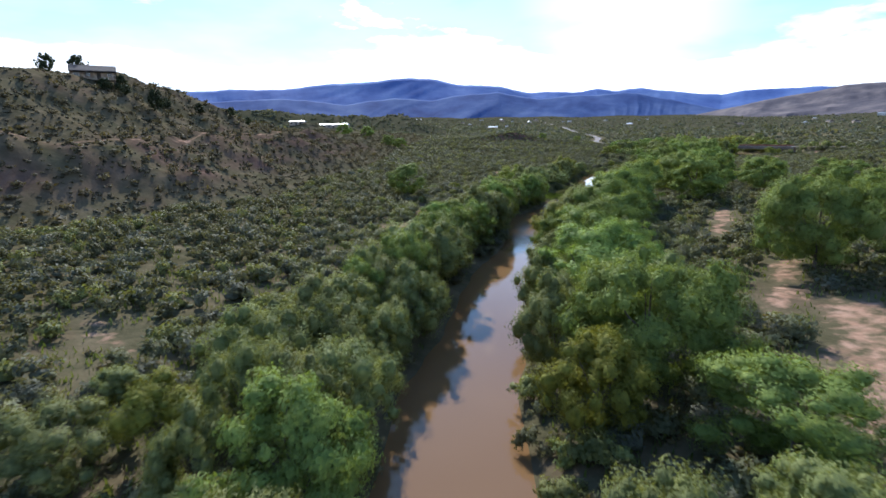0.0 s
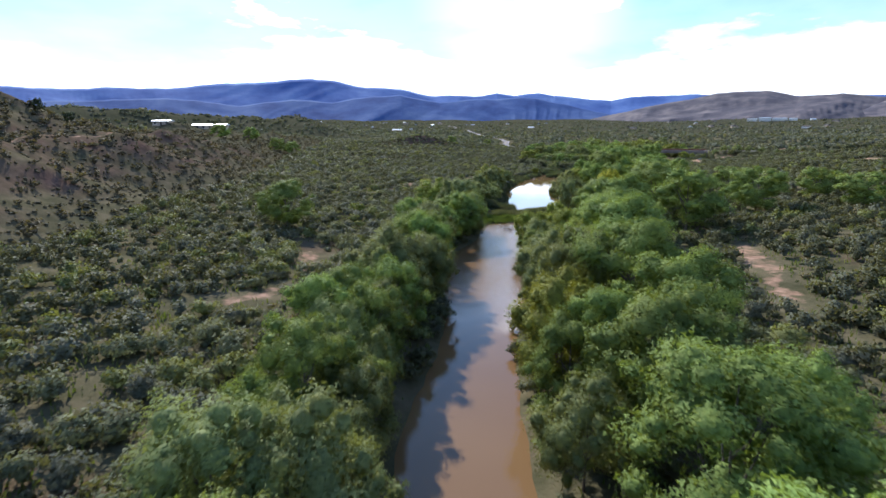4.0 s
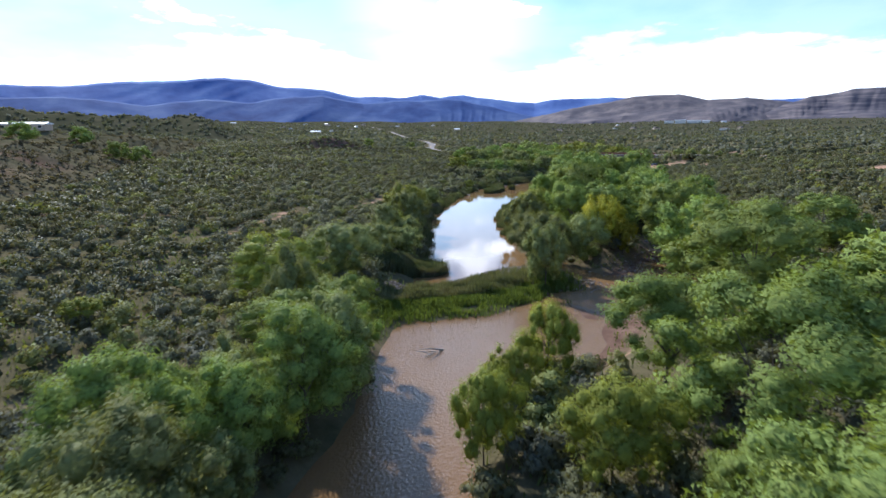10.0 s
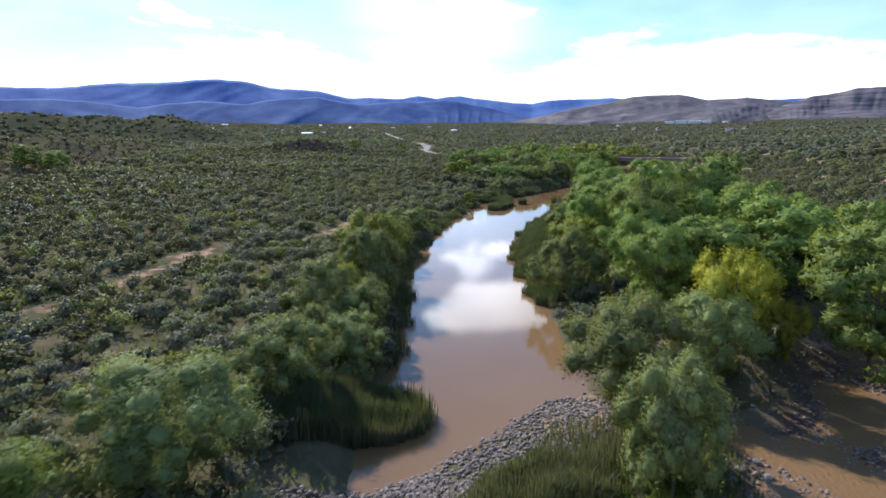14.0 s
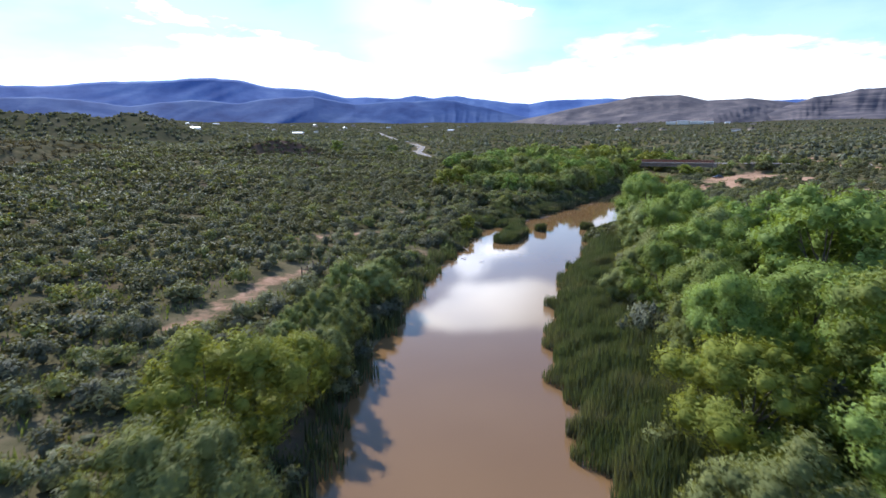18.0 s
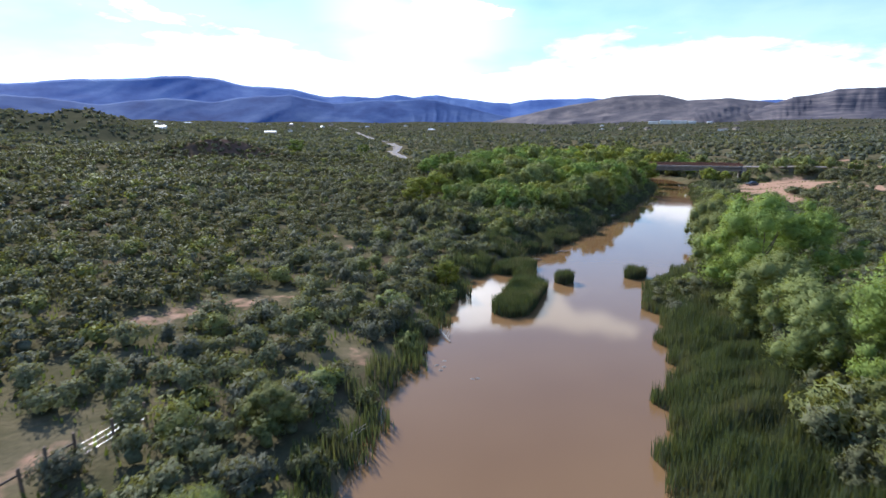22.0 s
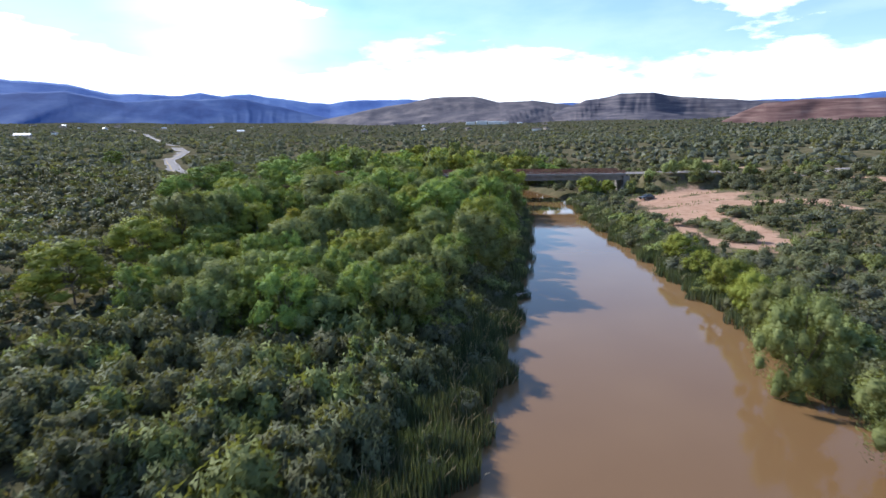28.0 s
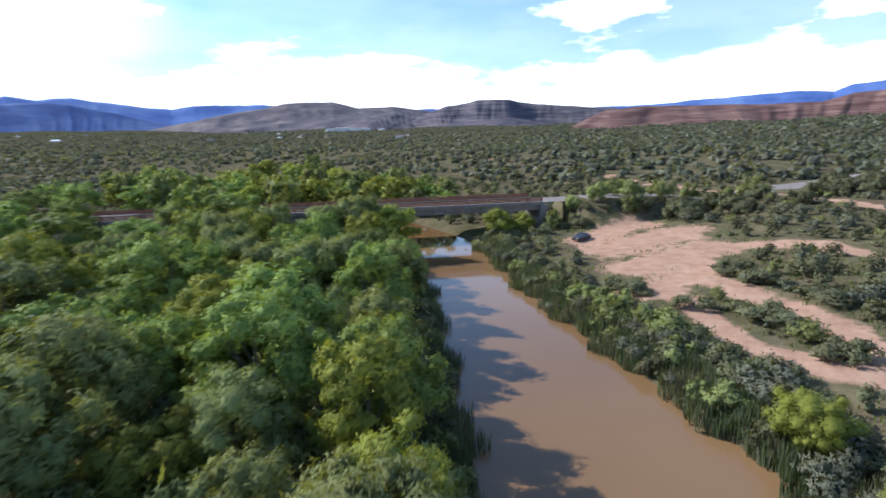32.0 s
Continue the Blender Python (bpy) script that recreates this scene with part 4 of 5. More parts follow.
# beyond the bridge
grove("cottonwood", [(231, 497, 14.8, 6.4), (230, 531, 16.8, 6.8), (192, 534, 11.4, 6.0), (277, 497, 12.2, 6.0), (212, 508, 13.8, 6.4), (205, 556, 13.0, 6.4), (232, 570, 14.2, 6.6), (285, 535, 12.8, 6.0), (267, 449, 8.5, 3.4), (273, 457, 9.5, 3.8), (269, 465, 10, 4.0), (243, 468, 12, 4.6), (245, 480, 12, 4.6), (272, 474, 9.5, 4.6), (284, 485, 10.5, 5.0), (296, 500, 11, 5.4)], far="_far")


def scatter_far_trees():
    """Trees of the wooded river course far beyond the bridge and on the plain."""
    r = np.random.RandomState(5)
    for k in range(90):
        s = r.uniform(32, 34.6)
        i = int(s)
        p = MID[i] + (MID[i + 1] - MID[i]) * (s - i)
        n = np.array([MID[i + 1][1] - MID[i][1], -(MID[i + 1][0] - MID[i][0])])
        n = n / np.linalg.norm(n)
        q = p + n * r.choice([-1, 1]) * (9 + abs(r.normal(0, 17)))
        plant(["cottonwood", "brightwood", "willow"][r.randint(3)], q[0], q[1], ground_z(*q) + r.uniform(8, 13), r.uniform(3.6, 6), far="_far")
    for x, y in ((-36, 369), (-51, 380), (-28, 372), (150, 620), (100, 560), (-62, 352)):
        plant("cottonwood", x, y, ground_z(x, y) + 8, 4.6, far="_mid")


scatter_far_trees()


def fill(seed, k0, k1, side, lo, hi, gap, kinds, low, high, far="", wide=1.0):
    """Closes the wood between the single trees of a bank."""
    r = np.random.RandomState(seed)
    for _ in range(900):
        k = r.uniform(k0, k1)
        i = int(k)
        t = MID[i + 1] - MID[i]
        n = np.array([t[1], -t[0]]) / np.linalg.norm(t) * side
        q = MID[i] + t * (k - i) + n * (HALF[i] + (HALF[i + 1] - HALF[i]) * (k - i) + r.uniform(lo, hi))
        if all((q[0] - a) ** 2 + (q[1] - b) ** 2 > (c + gap) ** 2 for a, b, c in TAKEN) and min(capsule(q[0], q[1], c) - c[4] for c in SAND_L + SAND_R) > 2 and to_line(q[:1], q[1:], ROAD)[0][0] > 9 and capsule(q[0], q[1], (56, 172, 90, 187)) > 9:
            h = r.uniform(low, high)
            plant(kinds[r.randint(len(kinds))], q[0], q[1], ground_z(*q) + h, h * wide * r.uniform(0.32, 0.46), far)


fill(10, 24.2, 25.6, -1, 7, 34, 1.2, ("willow", "cottonwood", "willow"), 5.0, 7.6, "_mid")
fill(1, 25.3, 30.6, -1, 3.5, 46, 2.3, ("cottonwood", "willow", "cottonwood", "willow", "brightwood"), 5.5, 11.5, "_mid", 1.15)
fill(2, 3.2, 9.4, 1, 2.5, 13, 1.5, ("cottonwood", "willow"), 6.5, 9.5)
fill(3, 13.6, 19.5, 1, 9, 36, 2.0, ("cottonwood", "willow", "cottonwood"), 7.5, 11.5)
fill(4, 2.2, 11.0, -1, 1.5, 8.0, 0.8, ("willow", "willow", "cottonwood"), 5.0, 10.2)
fill(5, 13.4, 17.8, -1, 2.0, 7, 1.2, ("willow",), 3.5, 6.0)
fill(9, 25.0, 27.6, -1, 3.5, 26, 0.3, ("thicket", "thicket", "mesquite"), 3.0, 5.0, "", 1.4)
fill(6, 22.6, 25.4, -1, 4.5, 32, 0.35, ("mesquite", "thicket", "mesquite"), 2.6, 4.6, "", 1.5)
fill(7, 27.6, 30.6, -1, 3.0, 30, 0.2, ("thicket", "mesquite"), 3.0, 5.0, "", 1.4)
fill(8, 14.4, 20.0, 1, 8.5, 26, 0.25, ("thicket", "mesquite", "saltbush"), 2.6, 4.2, "", 1.5)
REED_SPOTS = [(100.2, 303.5, 107.5, 312.0, 2.4), (113.4, 312.9, 113.6, 313.1, 1.3), (124.0, 311.6, 125.6, 311.9, 1.2), (36.5, 196.5, 45.5, 195.5, 3.6), (108.5, 316.0, 110.0, 317.5, 1.5), (107.9, 321.1, 112.7, 322.7, 1.8)]


def water_or_bare(x, y, grow=0.0):
    """True where no bush grows: water, sand, road, weir, the feet of trees."""
    s, k, side = shore(x, y)
    no = s < 3.0
    no |= (side > 0) & (s < 9) & (y > 232) & (y < 322)
    for c in SAND_L + SAND_R:
        no |= capsule(x, y, c) < c[4] + 0.8
    d, kr, _ = to_line(x, y, ROAD)
    no |= d < 8.5
    no |= np.minimum(capsule(x, y, (30, 177, 48, 178)), capsule(x, y, (48, 178, 62, 188))) < 7
    no |= np.minimum(capsule(x, y, (50, 165, 78, 180)), capsule(x, y, (78, 180, 93, 189))) < 9
    no |= capsule(x, y, (250, 401, 238, 389)) < 6.5
    no |= capsule(x, y, (-108, 388, -62, 388)) < 9
    no |= np.abs(foot(y) - x - 32.5) < 1.6
    for tx, ty, tr in TAKEN[:420]:
        no |= (x - tx) ** 2 + (y - ty) ** 2 < (tr * 0.8 + grow) ** 2
    return no


def bush_places():
    """Even but random places on the plain, thinning out with distance and on the hill."""
    r = np.random.RandomState(21)
    out = []
    near = np.stack([r.uniform(-110, 330, 52000), r.uniform(-5, 560, 52000)], 1)
    near = near[~water_or_bare(near[:, 0], near[:, 1])]
    cell = {}
    for (x, y), clear, hf in zip(near, lumps(near[:, 0], near[:, 1], 34, 17), foot(near[:, 1]) - near[:, 0]):
        open_ground = 0.5 + 0.5 * clear
        gap = 1.9 + 1.4 * max(0, open_ground - 0.66)
        if x > 205 and y > 300:
            gap = 3.4
        if hf > 0:
            gap = 4.0
        i, j = int(x // 5), int(y // 5)
        if all((x - a) ** 2 + (y - b) ** 2 > gap * gap for di in (-1, 0, 1) for dj in (-1, 0, 1) for a, b in cell.get((i + di, j + dj), ())):
            cell.setdefault((i, j), []).append((x, y))
            out.append((x, y))
    return np.array(out)


def plant_bushes():
    """Single bushes hanging over both banks."""
    r = np.random.RandomState(31)
    for side, k0, k1 in ((-1, 2.0, 11.3), (1, 2.0, 11.0), (-1, 13.3, 30.8), (1, 13.2, 14.8), (1, 20.5, 30.8)):
        k = k0
        while k < k1:
            i = int(k)
            t = MID[i + 1] - MID[i]
            L = np.linalg.norm(t)
            n = np.array([t[1], -t[0]]) / L * side
            for off in (r.uniform(0.6, 1.8), r.uniform(3.6, 6.0)):
                q = MID[i] + t * (k - i) + n * (HALF[i] + (HALF[i + 1] - HALF[i]) * (k - i) + off) + r.uniform(-0.6, 0.6, 2)
                sand = min(capsule(q[0], q[1], c) - c[4] for c in SAND_L + SAND_R)
                if sand < 1.0 or capsule(q[0], q[1], (250, 401, 240, 391)) < 6 or r.uniform() < (0.15 if off < 2 else 0.3) or any((q[0] - a) ** 2 + (q[1] - b) ** 2 < 1.4 for a, b, c in TAKEN):
                    continue
                kind = r.choice(["thicket", "mesquite", "saltbush"], p=[0.34, 0.42, 0.24])
                size = r.uniform(0.7, 1.15) * (0.75 if off < 2 else 1.1)
                plant(kind, q[0], q[1], ground_z(*q) + 2.4 * size, 1.9 * size * r.uniform(0.95, 1.2))
            k += r.uniform(2.6, 3.6) / L


plant_bushes()
for c in [(231, 369, 1.4), (234, 360, 1.5), (212, 361, 1.5), (205, 355, 1.2), (217, 378, 1.2), (214, 370, 1.2), (226, 365, 1.3), (222, 358, 1.6), (229, 352, 1.3)]:
    plant("mesquite", c[0], c[1], ground_z(c[0], c[1]) + 1.6 * c[2], 2.0 * c[2])


def bush_cloud(name, xy, per, leaf, mat, rng, label, wide=(1.1, 2.5), tall=(1.3, 2.6), fine=False, body=2):
    """Many bushes of real leaf sprays in one mesh: each a dome of uneven clumps over a darker inside."""
    n = len(xy)
    w, h = rng.uniform(*wide, n), rng.uniform(*tall, n)
    z = level(xy[:, 0], xy[:, 1])
    lobes = 7
    la = rng.uniform(0, 6.28, (n, lobes))
    lr = np.sqrt(rng.uniform(0, 1, (n, lobes))) * 0.66
    lz = 0.26 + 0.36 * (1 - lr) + rng.uniform(-0.06, 0.10, (n, lobes))
    pick = rng.randint(0, lobes, (n, per))
    d = rng.normal(0, 1, (n, per, 3))
    d[..., 2] = np.abs(d[..., 2]) * 1.1 - 0.2
    d /= np.linalg.norm(d, axis=2)[..., None]
    i = np.arange(n)[:, None]
    full = np.stack([w, w, h], 1)
    c = np.stack([np.cos(la) * lr, np.sin(la) * lr, lz], 2)[i, pick]
    p = (c + d * rng.uniform(0.12, 0.46, (n, per, 1)) * rng.choice([1.0, 1.0, 1.25], (n, per, 1))) * full[:, None] + np.stack([xy[:, 0], xy[:, 1], z - 0.1], 1)[:, None]
    size = np.repeat(leaf * (0.6 + 0.22 * w), per).reshape(-1, 1)
    spot = np.stack([xy[:, 0], xy[:, 1], z + 0.22 * h], 1)
    k = (0, 2, 3)[body]
    heart = (np.stack([np.cos(la) * lr, np.sin(la) * lr, lz - 0.02], 2)[:, :k] * full[:, None] + np.stack([xy[:, 0], xy[:, 1], z - 0.1], 1)[:, None]).reshape(-1, 3)
    a, ta, na = blobs(heart, np.repeat(full * (0.14, 0.14, 0.12) * (1 if body > 1 else 1.15), k, 0), rng, 1, 0.22)
    e, te, ne = blobs(spot, full * ((0.36, 0.36, 0.20) if body else (0.5, 0.5, 0.4)), rng, 1, 0.25)
    ta = np.concatenate([ta, te + len(a)])
    a = np.concatenate([a, e])
    make = stars if fine else leaves
    dome = p - np.stack([xy[:, 0], xy[:, 1], z], 1)[:, None]
    dome = dome / (np.linalg.norm(dome, axis=2)[..., None] + 1e-9)
    b, tb, nb = make(p.reshape(-1, 3), (0.42 * d + 0.58 * dome).reshape(-1, 3), size, rng, slim=0.62 if fine else 0.75)
    me = mesh_of(name, np.concatenate([a, b]), tris=np.concatenate([ta, tb + len(a)]), mat=mat, normals=np.concatenate([na, ne, nb]))
    return tagged(new(name, me), label, "bushes", kind="stuff")


def plain_bushes():
    r = np.random.RandomState(41)
    rest = bush_places()
    hill = foot(rest[:, 1]) - rest[:, 0] > 0
    which = r.uniform(0, 1, len(rest))
    s, _, side = shore(rest[:, 0], rest[:, 1])
    band = np.where(s < 26, 0, np.where(s < 75, 1, 2))
    for k, (per, leaf, word) in enumerate(((420, 0.225, "near"), (190, 0.37, "middle"), (64, 0.66, "outer"))):
        for lo, hi, mat, kind, lab in ((0, 0.58, leaf_mesquite, "mesquites", "olive green mesquite bushes crowding the plain"), (0.58, 0.86, leaf_greygreen, "saltbushes", "grey-green feathery saltbushes among the mesquites"), (0.86, 1.01, leaf_willow, "green_bushes", "fresher green bushes among the mesquites")):
            pickd = ~hill & (band == k) & (which >= lo) & (which < hi)
            bush_cloud(f"{word}_plain_{kind}", rest[pickd], per, leaf, mat, r, lab, fine=k == 0, body=1 if k == 2 else 2)
    hb = rest[hill]
    bush_cloud("hill_bushes", hb, 40, 0.6, leaf_sage, r, "dark scrub scattered over the red hillside", wide=(0.9, 2.5), tall=(0.8, 2.5), body=1)
    tuft = np.stack([r.uniform(-60, 300, 26000), r.uniform(5, 460, 26000)], 1)
    tuft = tuft[~water_or_bare(tuft[:, 0], tuft[:, 1])]
    tuft = tuft[(shore(tuft[:, 0], tuft[:, 1])[0] < 95) & (foot(tuft[:, 1]) - tuft[:, 0] < 1)]
    pale = r.uniform(0, 1, len(tuft)) < 0.45
    bush_cloud("plain_low_scrub", tuft[~pale], 22, 0.34, leaf_mesquite, r, "low olive scrub between the mesquites", wide=(0.5, 1.3), tall=(0.4, 1.1), body=0)
    bush_cloud("plain_straw_tufts", tuft[pale], 26, 0.34, straw, r, "straw-coloured tufts of dry grass between the mesquites", wide=(0.4, 1.1), tall=(0.3, 0.7), body=0)
    low = np.stack([r.uniform(-170, -30, 15000), r.uniform(0, 420, 15000)], 1)
    low = low[(foot(low[:, 1]) - low[:, 0] > 1) & (np.abs(foot(low[:, 1]) - low[:, 0] - 32.5) > 1.4)]
    bush_cloud("hill_low_scrub", low, 7, 0.42, leaf_sage, r, "low grey-olive scrub and tufts over the hillside", wide=(0.35, 1.0), tall=(0.3, 0.8), body=0)
    # further off, coarser
    def ring(n, lo, hi):
        a = r.uniform(-1.95, 1.25, n)
        d = lo * (hi / lo) ** r.uniform(0, 1, n)
        q = np.stack([110 - np.sin(a) * d, 230 + np.cos(a) * d], 1)
        q = q[(q[:, 0] < -110) | (q[:, 0] > 330) | (q[:, 1] > 560)]
        s, _, _ = shore(q[:, 0], q[:, 1])
        dr, _, _ = to_line(q[:, 0], q[:, 1], ROAD)
        bare = lumps(q[:, 0], q[:, 1], 130, 23) > 0.75
        return q[(s > 8) & (dr > 9) & ~bare & ((q[:, 0] < 330) | (r.uniform(0, 1, len(q)) < 0.6))]
    bush_cloud("far_bushes", ring(22000, 200, 900), 16, 1.6, leaf_far, r, "mesquite scrub covering the valley floor", wide=(2.0, 4.2), tall=(1.6, 3.0), body=0)
    bush_cloud("distant_bushes", ring(24000, 700, 3200), 5, 2.6, leaf_far, r, "dark scrub speckling the distant valley", wide=(3, 7), tall=(2.0, 4.5), body=0)


plain_bushes()


def blades(name, x, y, tall, wide, mat, rng, label, cat, lean=0.22, parent=None):
    """Standing blades: a narrow bent strip of two triangles each."""
    n = len(x)
    z = np.maximum(level(x, y), -0.35) - 0.05
    a, b = rng.uniform(0, 6.283, n), rng.uniform(0, 6.283, n)
    h = tall * rng.uniform(0.7, 1.12, n)
    foot_p = np.stack([x, y, z], 1)
    side = np.stack([np.cos(a), np.sin(a), 0 * a], 1) * (wide * rng.uniform(0.7, 1.3, n) / 2)[:, None]
    bend = np.stack([np.cos(b), np.sin(b), 0 * b], 1) * (lean * h * rng.uniform(0, 1, n))[:, None]
    up = np.array([0, 0, 1.0])
    mid = foot_p + up * (h * 0.6)[:, None] + bend * 0.35
    tip = foot_p + up * h[:, None] + bend
    co = np.stack([foot_p - side, foot_p + side, mid + side * 0.8, mid - side * 0.8, tip], 1).reshape(-1, 3)
    i = 5 * np.arange(n)[:, None]
    me = mesh_of(name, co, i + [0, 1, 2, 3], i + [3, 2, 4], mat=mat)
    ob = new(name, me)
    if parent:
        ob.parent = parent
        return ob
    return tagged(ob, label, cat, kind="stuff")


def reed_beds():
    r = np.random.RandomState(61)

    def belt(n, k0, k1, side, lo, hi):
        k = r.uniform(k0, k1, n)
        i = k.astype(int)
        p = MID[i] + (MID[i + 1] - MID[i]) * (k - i)[:, None]
        t = MID[i + 1] - MID[i]
        t /= np.linalg.norm(t, axis=1)[:, None]
        nrm = np.stack([t[:, 1], -t[:, 0]], 1) * side
        hw = HALF[i] + (HALF[i + 1] - HALF[i]) * (k - i)
        q = p + nrm * (hw + r.uniform(lo, hi, n) + 0.8 * np.sin(k * 9) + 0.5 * np.sin(k * 23))[:, None]
        return q[:, 0], q[:, 1]
    tone = lambda x, y: lumps(x, y, 6, 77)
    x, y = belt(62000, 14.8, 21.4, 1, -1.2, 8.5)
    blades("reed_bed_right_bank", x, y, 1.7 + 0.55 * tone(x, y), 0.07, blade_reed, r, "dense dark green bulrush bed along the bank", "reeds")
    x, y = belt(22000, 21.4, 31, 1, -1.0, 4.2)
    blades("reed_fringe_right_bank", x, y, 1.7 + 0.3 * tone(x, y), 0.10, blade_reed, r, "narrow green reed fringe at the water", "reeds")
    x, y = belt(26000, 21.2, 30.5, -1, -1.0, 5.0)
    blades("reed_fringe_left_bank", x, y, 1.8 + 0.5 * tone(x, y), 0.075, blade_reed, r, "green reeds and cattails along the bank", "reeds")
    x, y = belt(24000, 22.3, 25.6, -1, -1.0, 9.0)
    blades("reed_bed_left_bank", x, y, 1.9 + 0.6 * tone(x, y), 0.08, blade_reed, r, "broad dark green bulrush bed on the bank", "reeds")
    x, y = belt(6000, 13.6, 21, -1, -0.8, 1.8)
    blades("reed_fringe_pool", x, y, 1.7 + 0.3 * tone(x, y), 0.09, blade_reed, r, "green reed fringe beside the pool", "reeds")
    x, y = belt(1500, 22.2, 25, -1, -1.0, 3.4)
    blades("dead_reeds", x, y, 1.7 + 0 * x, 0.11, blade_dry, r, "pale dead reeds bent over the water", "reeds", lean=0.9)
    for c in REED_SPOTS:
        w = c[4]
        n = int(240 * (np.hypot(c[2] - c[0], c[3] - c[1]) * 2 * w + 3.14 * w * w))
        s, a, d = r.uniform(-0.0, 1.0, n), r.uniform(0, 6.283, n), w * np.sqrt(r.uniform(0, 1, n))
        L = np.hypot(c[2] - c[0], c[3] - c[1])
        x = c[0] + (c[2] - c[0]) * s + np.cos(a) * d
        y = c[1] + (c[3] - c[1]) * s + np.sin(a) * d
        blades("reed_clump", x, y, 2.1 + 0.3 * tone(x, y), 0.07, blade_reed, r, "clump of dark green bulrush standing in the water", "reeds", lean=0.3)
    # weir: tall pale grass on its crest, fresh sedge on the downstream side
    n = 52000
    k = r.uniform(0, 2, n)
    ax = np.where(k < 1, 31 + 16 * k, 47 + 13 * (k - 1))
    ay = np.where(k < 1, 180 + 0 * k, 180 + 7 * (k - 1))
    off = r.normal(-0.6, 3.2, n)
    x, y = ax + r.normal(0, 1.2, n) + np.where(k > 1, -0.5, 0) * off, ay + off
    wet = level(x, y)
    ok = (wet > 0.05) & (off > -2.0) & (off < 2.6 + 1.6 * tone(x, y)) & ((k < 1.6) | (r.uniform(0, 1, n) < 0.12))
    blades("weir_grass", x[ok], y[ok], 1.25 + 0.35 * tone(x[ok], y[ok]), 0.07, blade_tall, r, "tall pale grey-green grass on the low weir", "grass", lean=0.5)
    ok = (wet > -0.1) & (off <= -2.0) & (tone(x, y) > -0.8)
    blades("weir_sedge", x[ok], y[ok], 0.8 + 0.25 * tone(x[ok], y[ok]), 0.08, blade_sedge, r, "bright green sedge along the foot of the weir", "grass", lean=0.5)
    # stones along the upstream edge of the weir and in the side channel
    n = 5200
    k = r.uniform(0.25, 2.25, n)
    ax, ay = np.where(k < 1, 31 + 16 * k, 47 + 13 * (k - 1)), np.where(k < 1, 180 + 0 * k, 180 + 7 * (k - 1))
    off = r.uniform(1.0, 8.0, n)
    x, y = ax + np.where(k > 1, -0.5, 0) * off + r.normal(0, 0.5, n), ay + off
    m = 3800
    u = r.uniform(0, 1, m)
    x = np.concatenate([x, 64 + 26 * u + r.normal(0, 3.2, m)])
    y = np.concatenate([y, 175 + 13 * u + r.normal(0, 3.6, m)])
    z = level(x, y)
    keep = (z > -0.32) & (z < 1.3)
    s = r.uniform(0.06, 0.20, keep.sum())
    p, tr, _ = blobs(np.stack([x[keep], y[keep], z[keep] + 0.25 * s], 1), np.stack([s, s * 0.8, s * 0.6], 1), r, 1, 0.25)
    tagged(new("weir_stones", mesh_of("weir_stones", p, tris=tr, mat=gravel)), "pinkish grey stones and gravel on the weir", "gravel", kind="stuff")
    # dry grass over the plain near the river
    n = 230000
    x, y = r.uniform(-45, 270, n), r.uniform(5, 430, n)
    s, _, _ = shore(x, y)
    ok = (s > 0.6) & (s < 45) & (level(x, y) > 0.2) & (lumps(x, y, 19, 13) > -0.35)
    for c in SAND_R + SAND_L:
        ok &= capsule(x, y, c) > c[4] * r.uniform(0.5, 1.1, n)
    blades("plain_grass", x[ok], y[ok], 0.6 + 0.2 * tone(x[ok], y[ok]), 0.16, blade_grass, r, "tufts of green and straw-coloured grass", "grass", lean=0.6)


reed_beds()

for x, y, h, w in ((266, 409, 4.5, 2.6), (271, 405, 5.0, 3.0), (276, 399, 4.6, 3.0), (270, 398, 4.0, 2.6), (281, 394, 4.6, 2.8), (287, 389, 4.2, 2.6), (258, 411, 4.4, 2.2), (293, 382, 4.0, 2.6), (279, 404, 4.8, 2.8), (300, 377, 5.2, 3.4)):
    plant("thicket", x, y, ground_z(x, y) + h, w)


def embankment_shrubs():
    """Tall mesquites that hide the road's bank beyond the bridge."""
    r = np.random.RandomState(83)
    for k in range(46):
        u, off = r.uniform(0, 1), r.uniform(1.5, 13)
        x, y = 262 + 66 * u - 0.69 * off, 410 - 62 * u - 0.72 * off
        if min(capsule(x, y, c) - c[4] for c in SAND_R) > 2.0 and capsule(x, y, (250, 402, 232, 385)) > 7:
            plant("mesquite", x, y, ground_z(x, y) + r.uniform(3.0, 5.0), r.uniform(2.4, 3.6))


embankment_shrubs()


# ---------------------------------------------------------------- built things
def box(bm, lo, hi, bevel=0.0):
    lo, hi = Vector(lo), Vector(hi)
    r = bmesh.ops.create_cube(bm, size=1.0, matrix=Matrix.Translation((lo + hi) / 2) @ Matrix.Diagonal((*(hi - lo), 1)))
    if bevel:
        edges = list({e for v in r["verts"] for e in v.link_edges})
        bmesh.ops.bevel(bm, geom=edges, offset=bevel, segments=2, affect="EDGES")


def shape(name, parent, mat, build, label="", at=None):
    bm = bmesh.new()
    build(bm)
    me = bpy.data.meshes.new(name)
    bm.to_mesh(me)
    bm.free()
    me.materials.append(mat)
    ob = part(name, me, parent, label)
    if at is not None:
        ob.matrix_basis = at
    return ob


def thing(name, m, label, category, group="", kind=""):
    root = new(name)
    root.matrix_basis = m
    return tagged(root, label, category, group, kind)


def boxes(*args):
    return lambda bm: [box(bm, *a) for a in args]


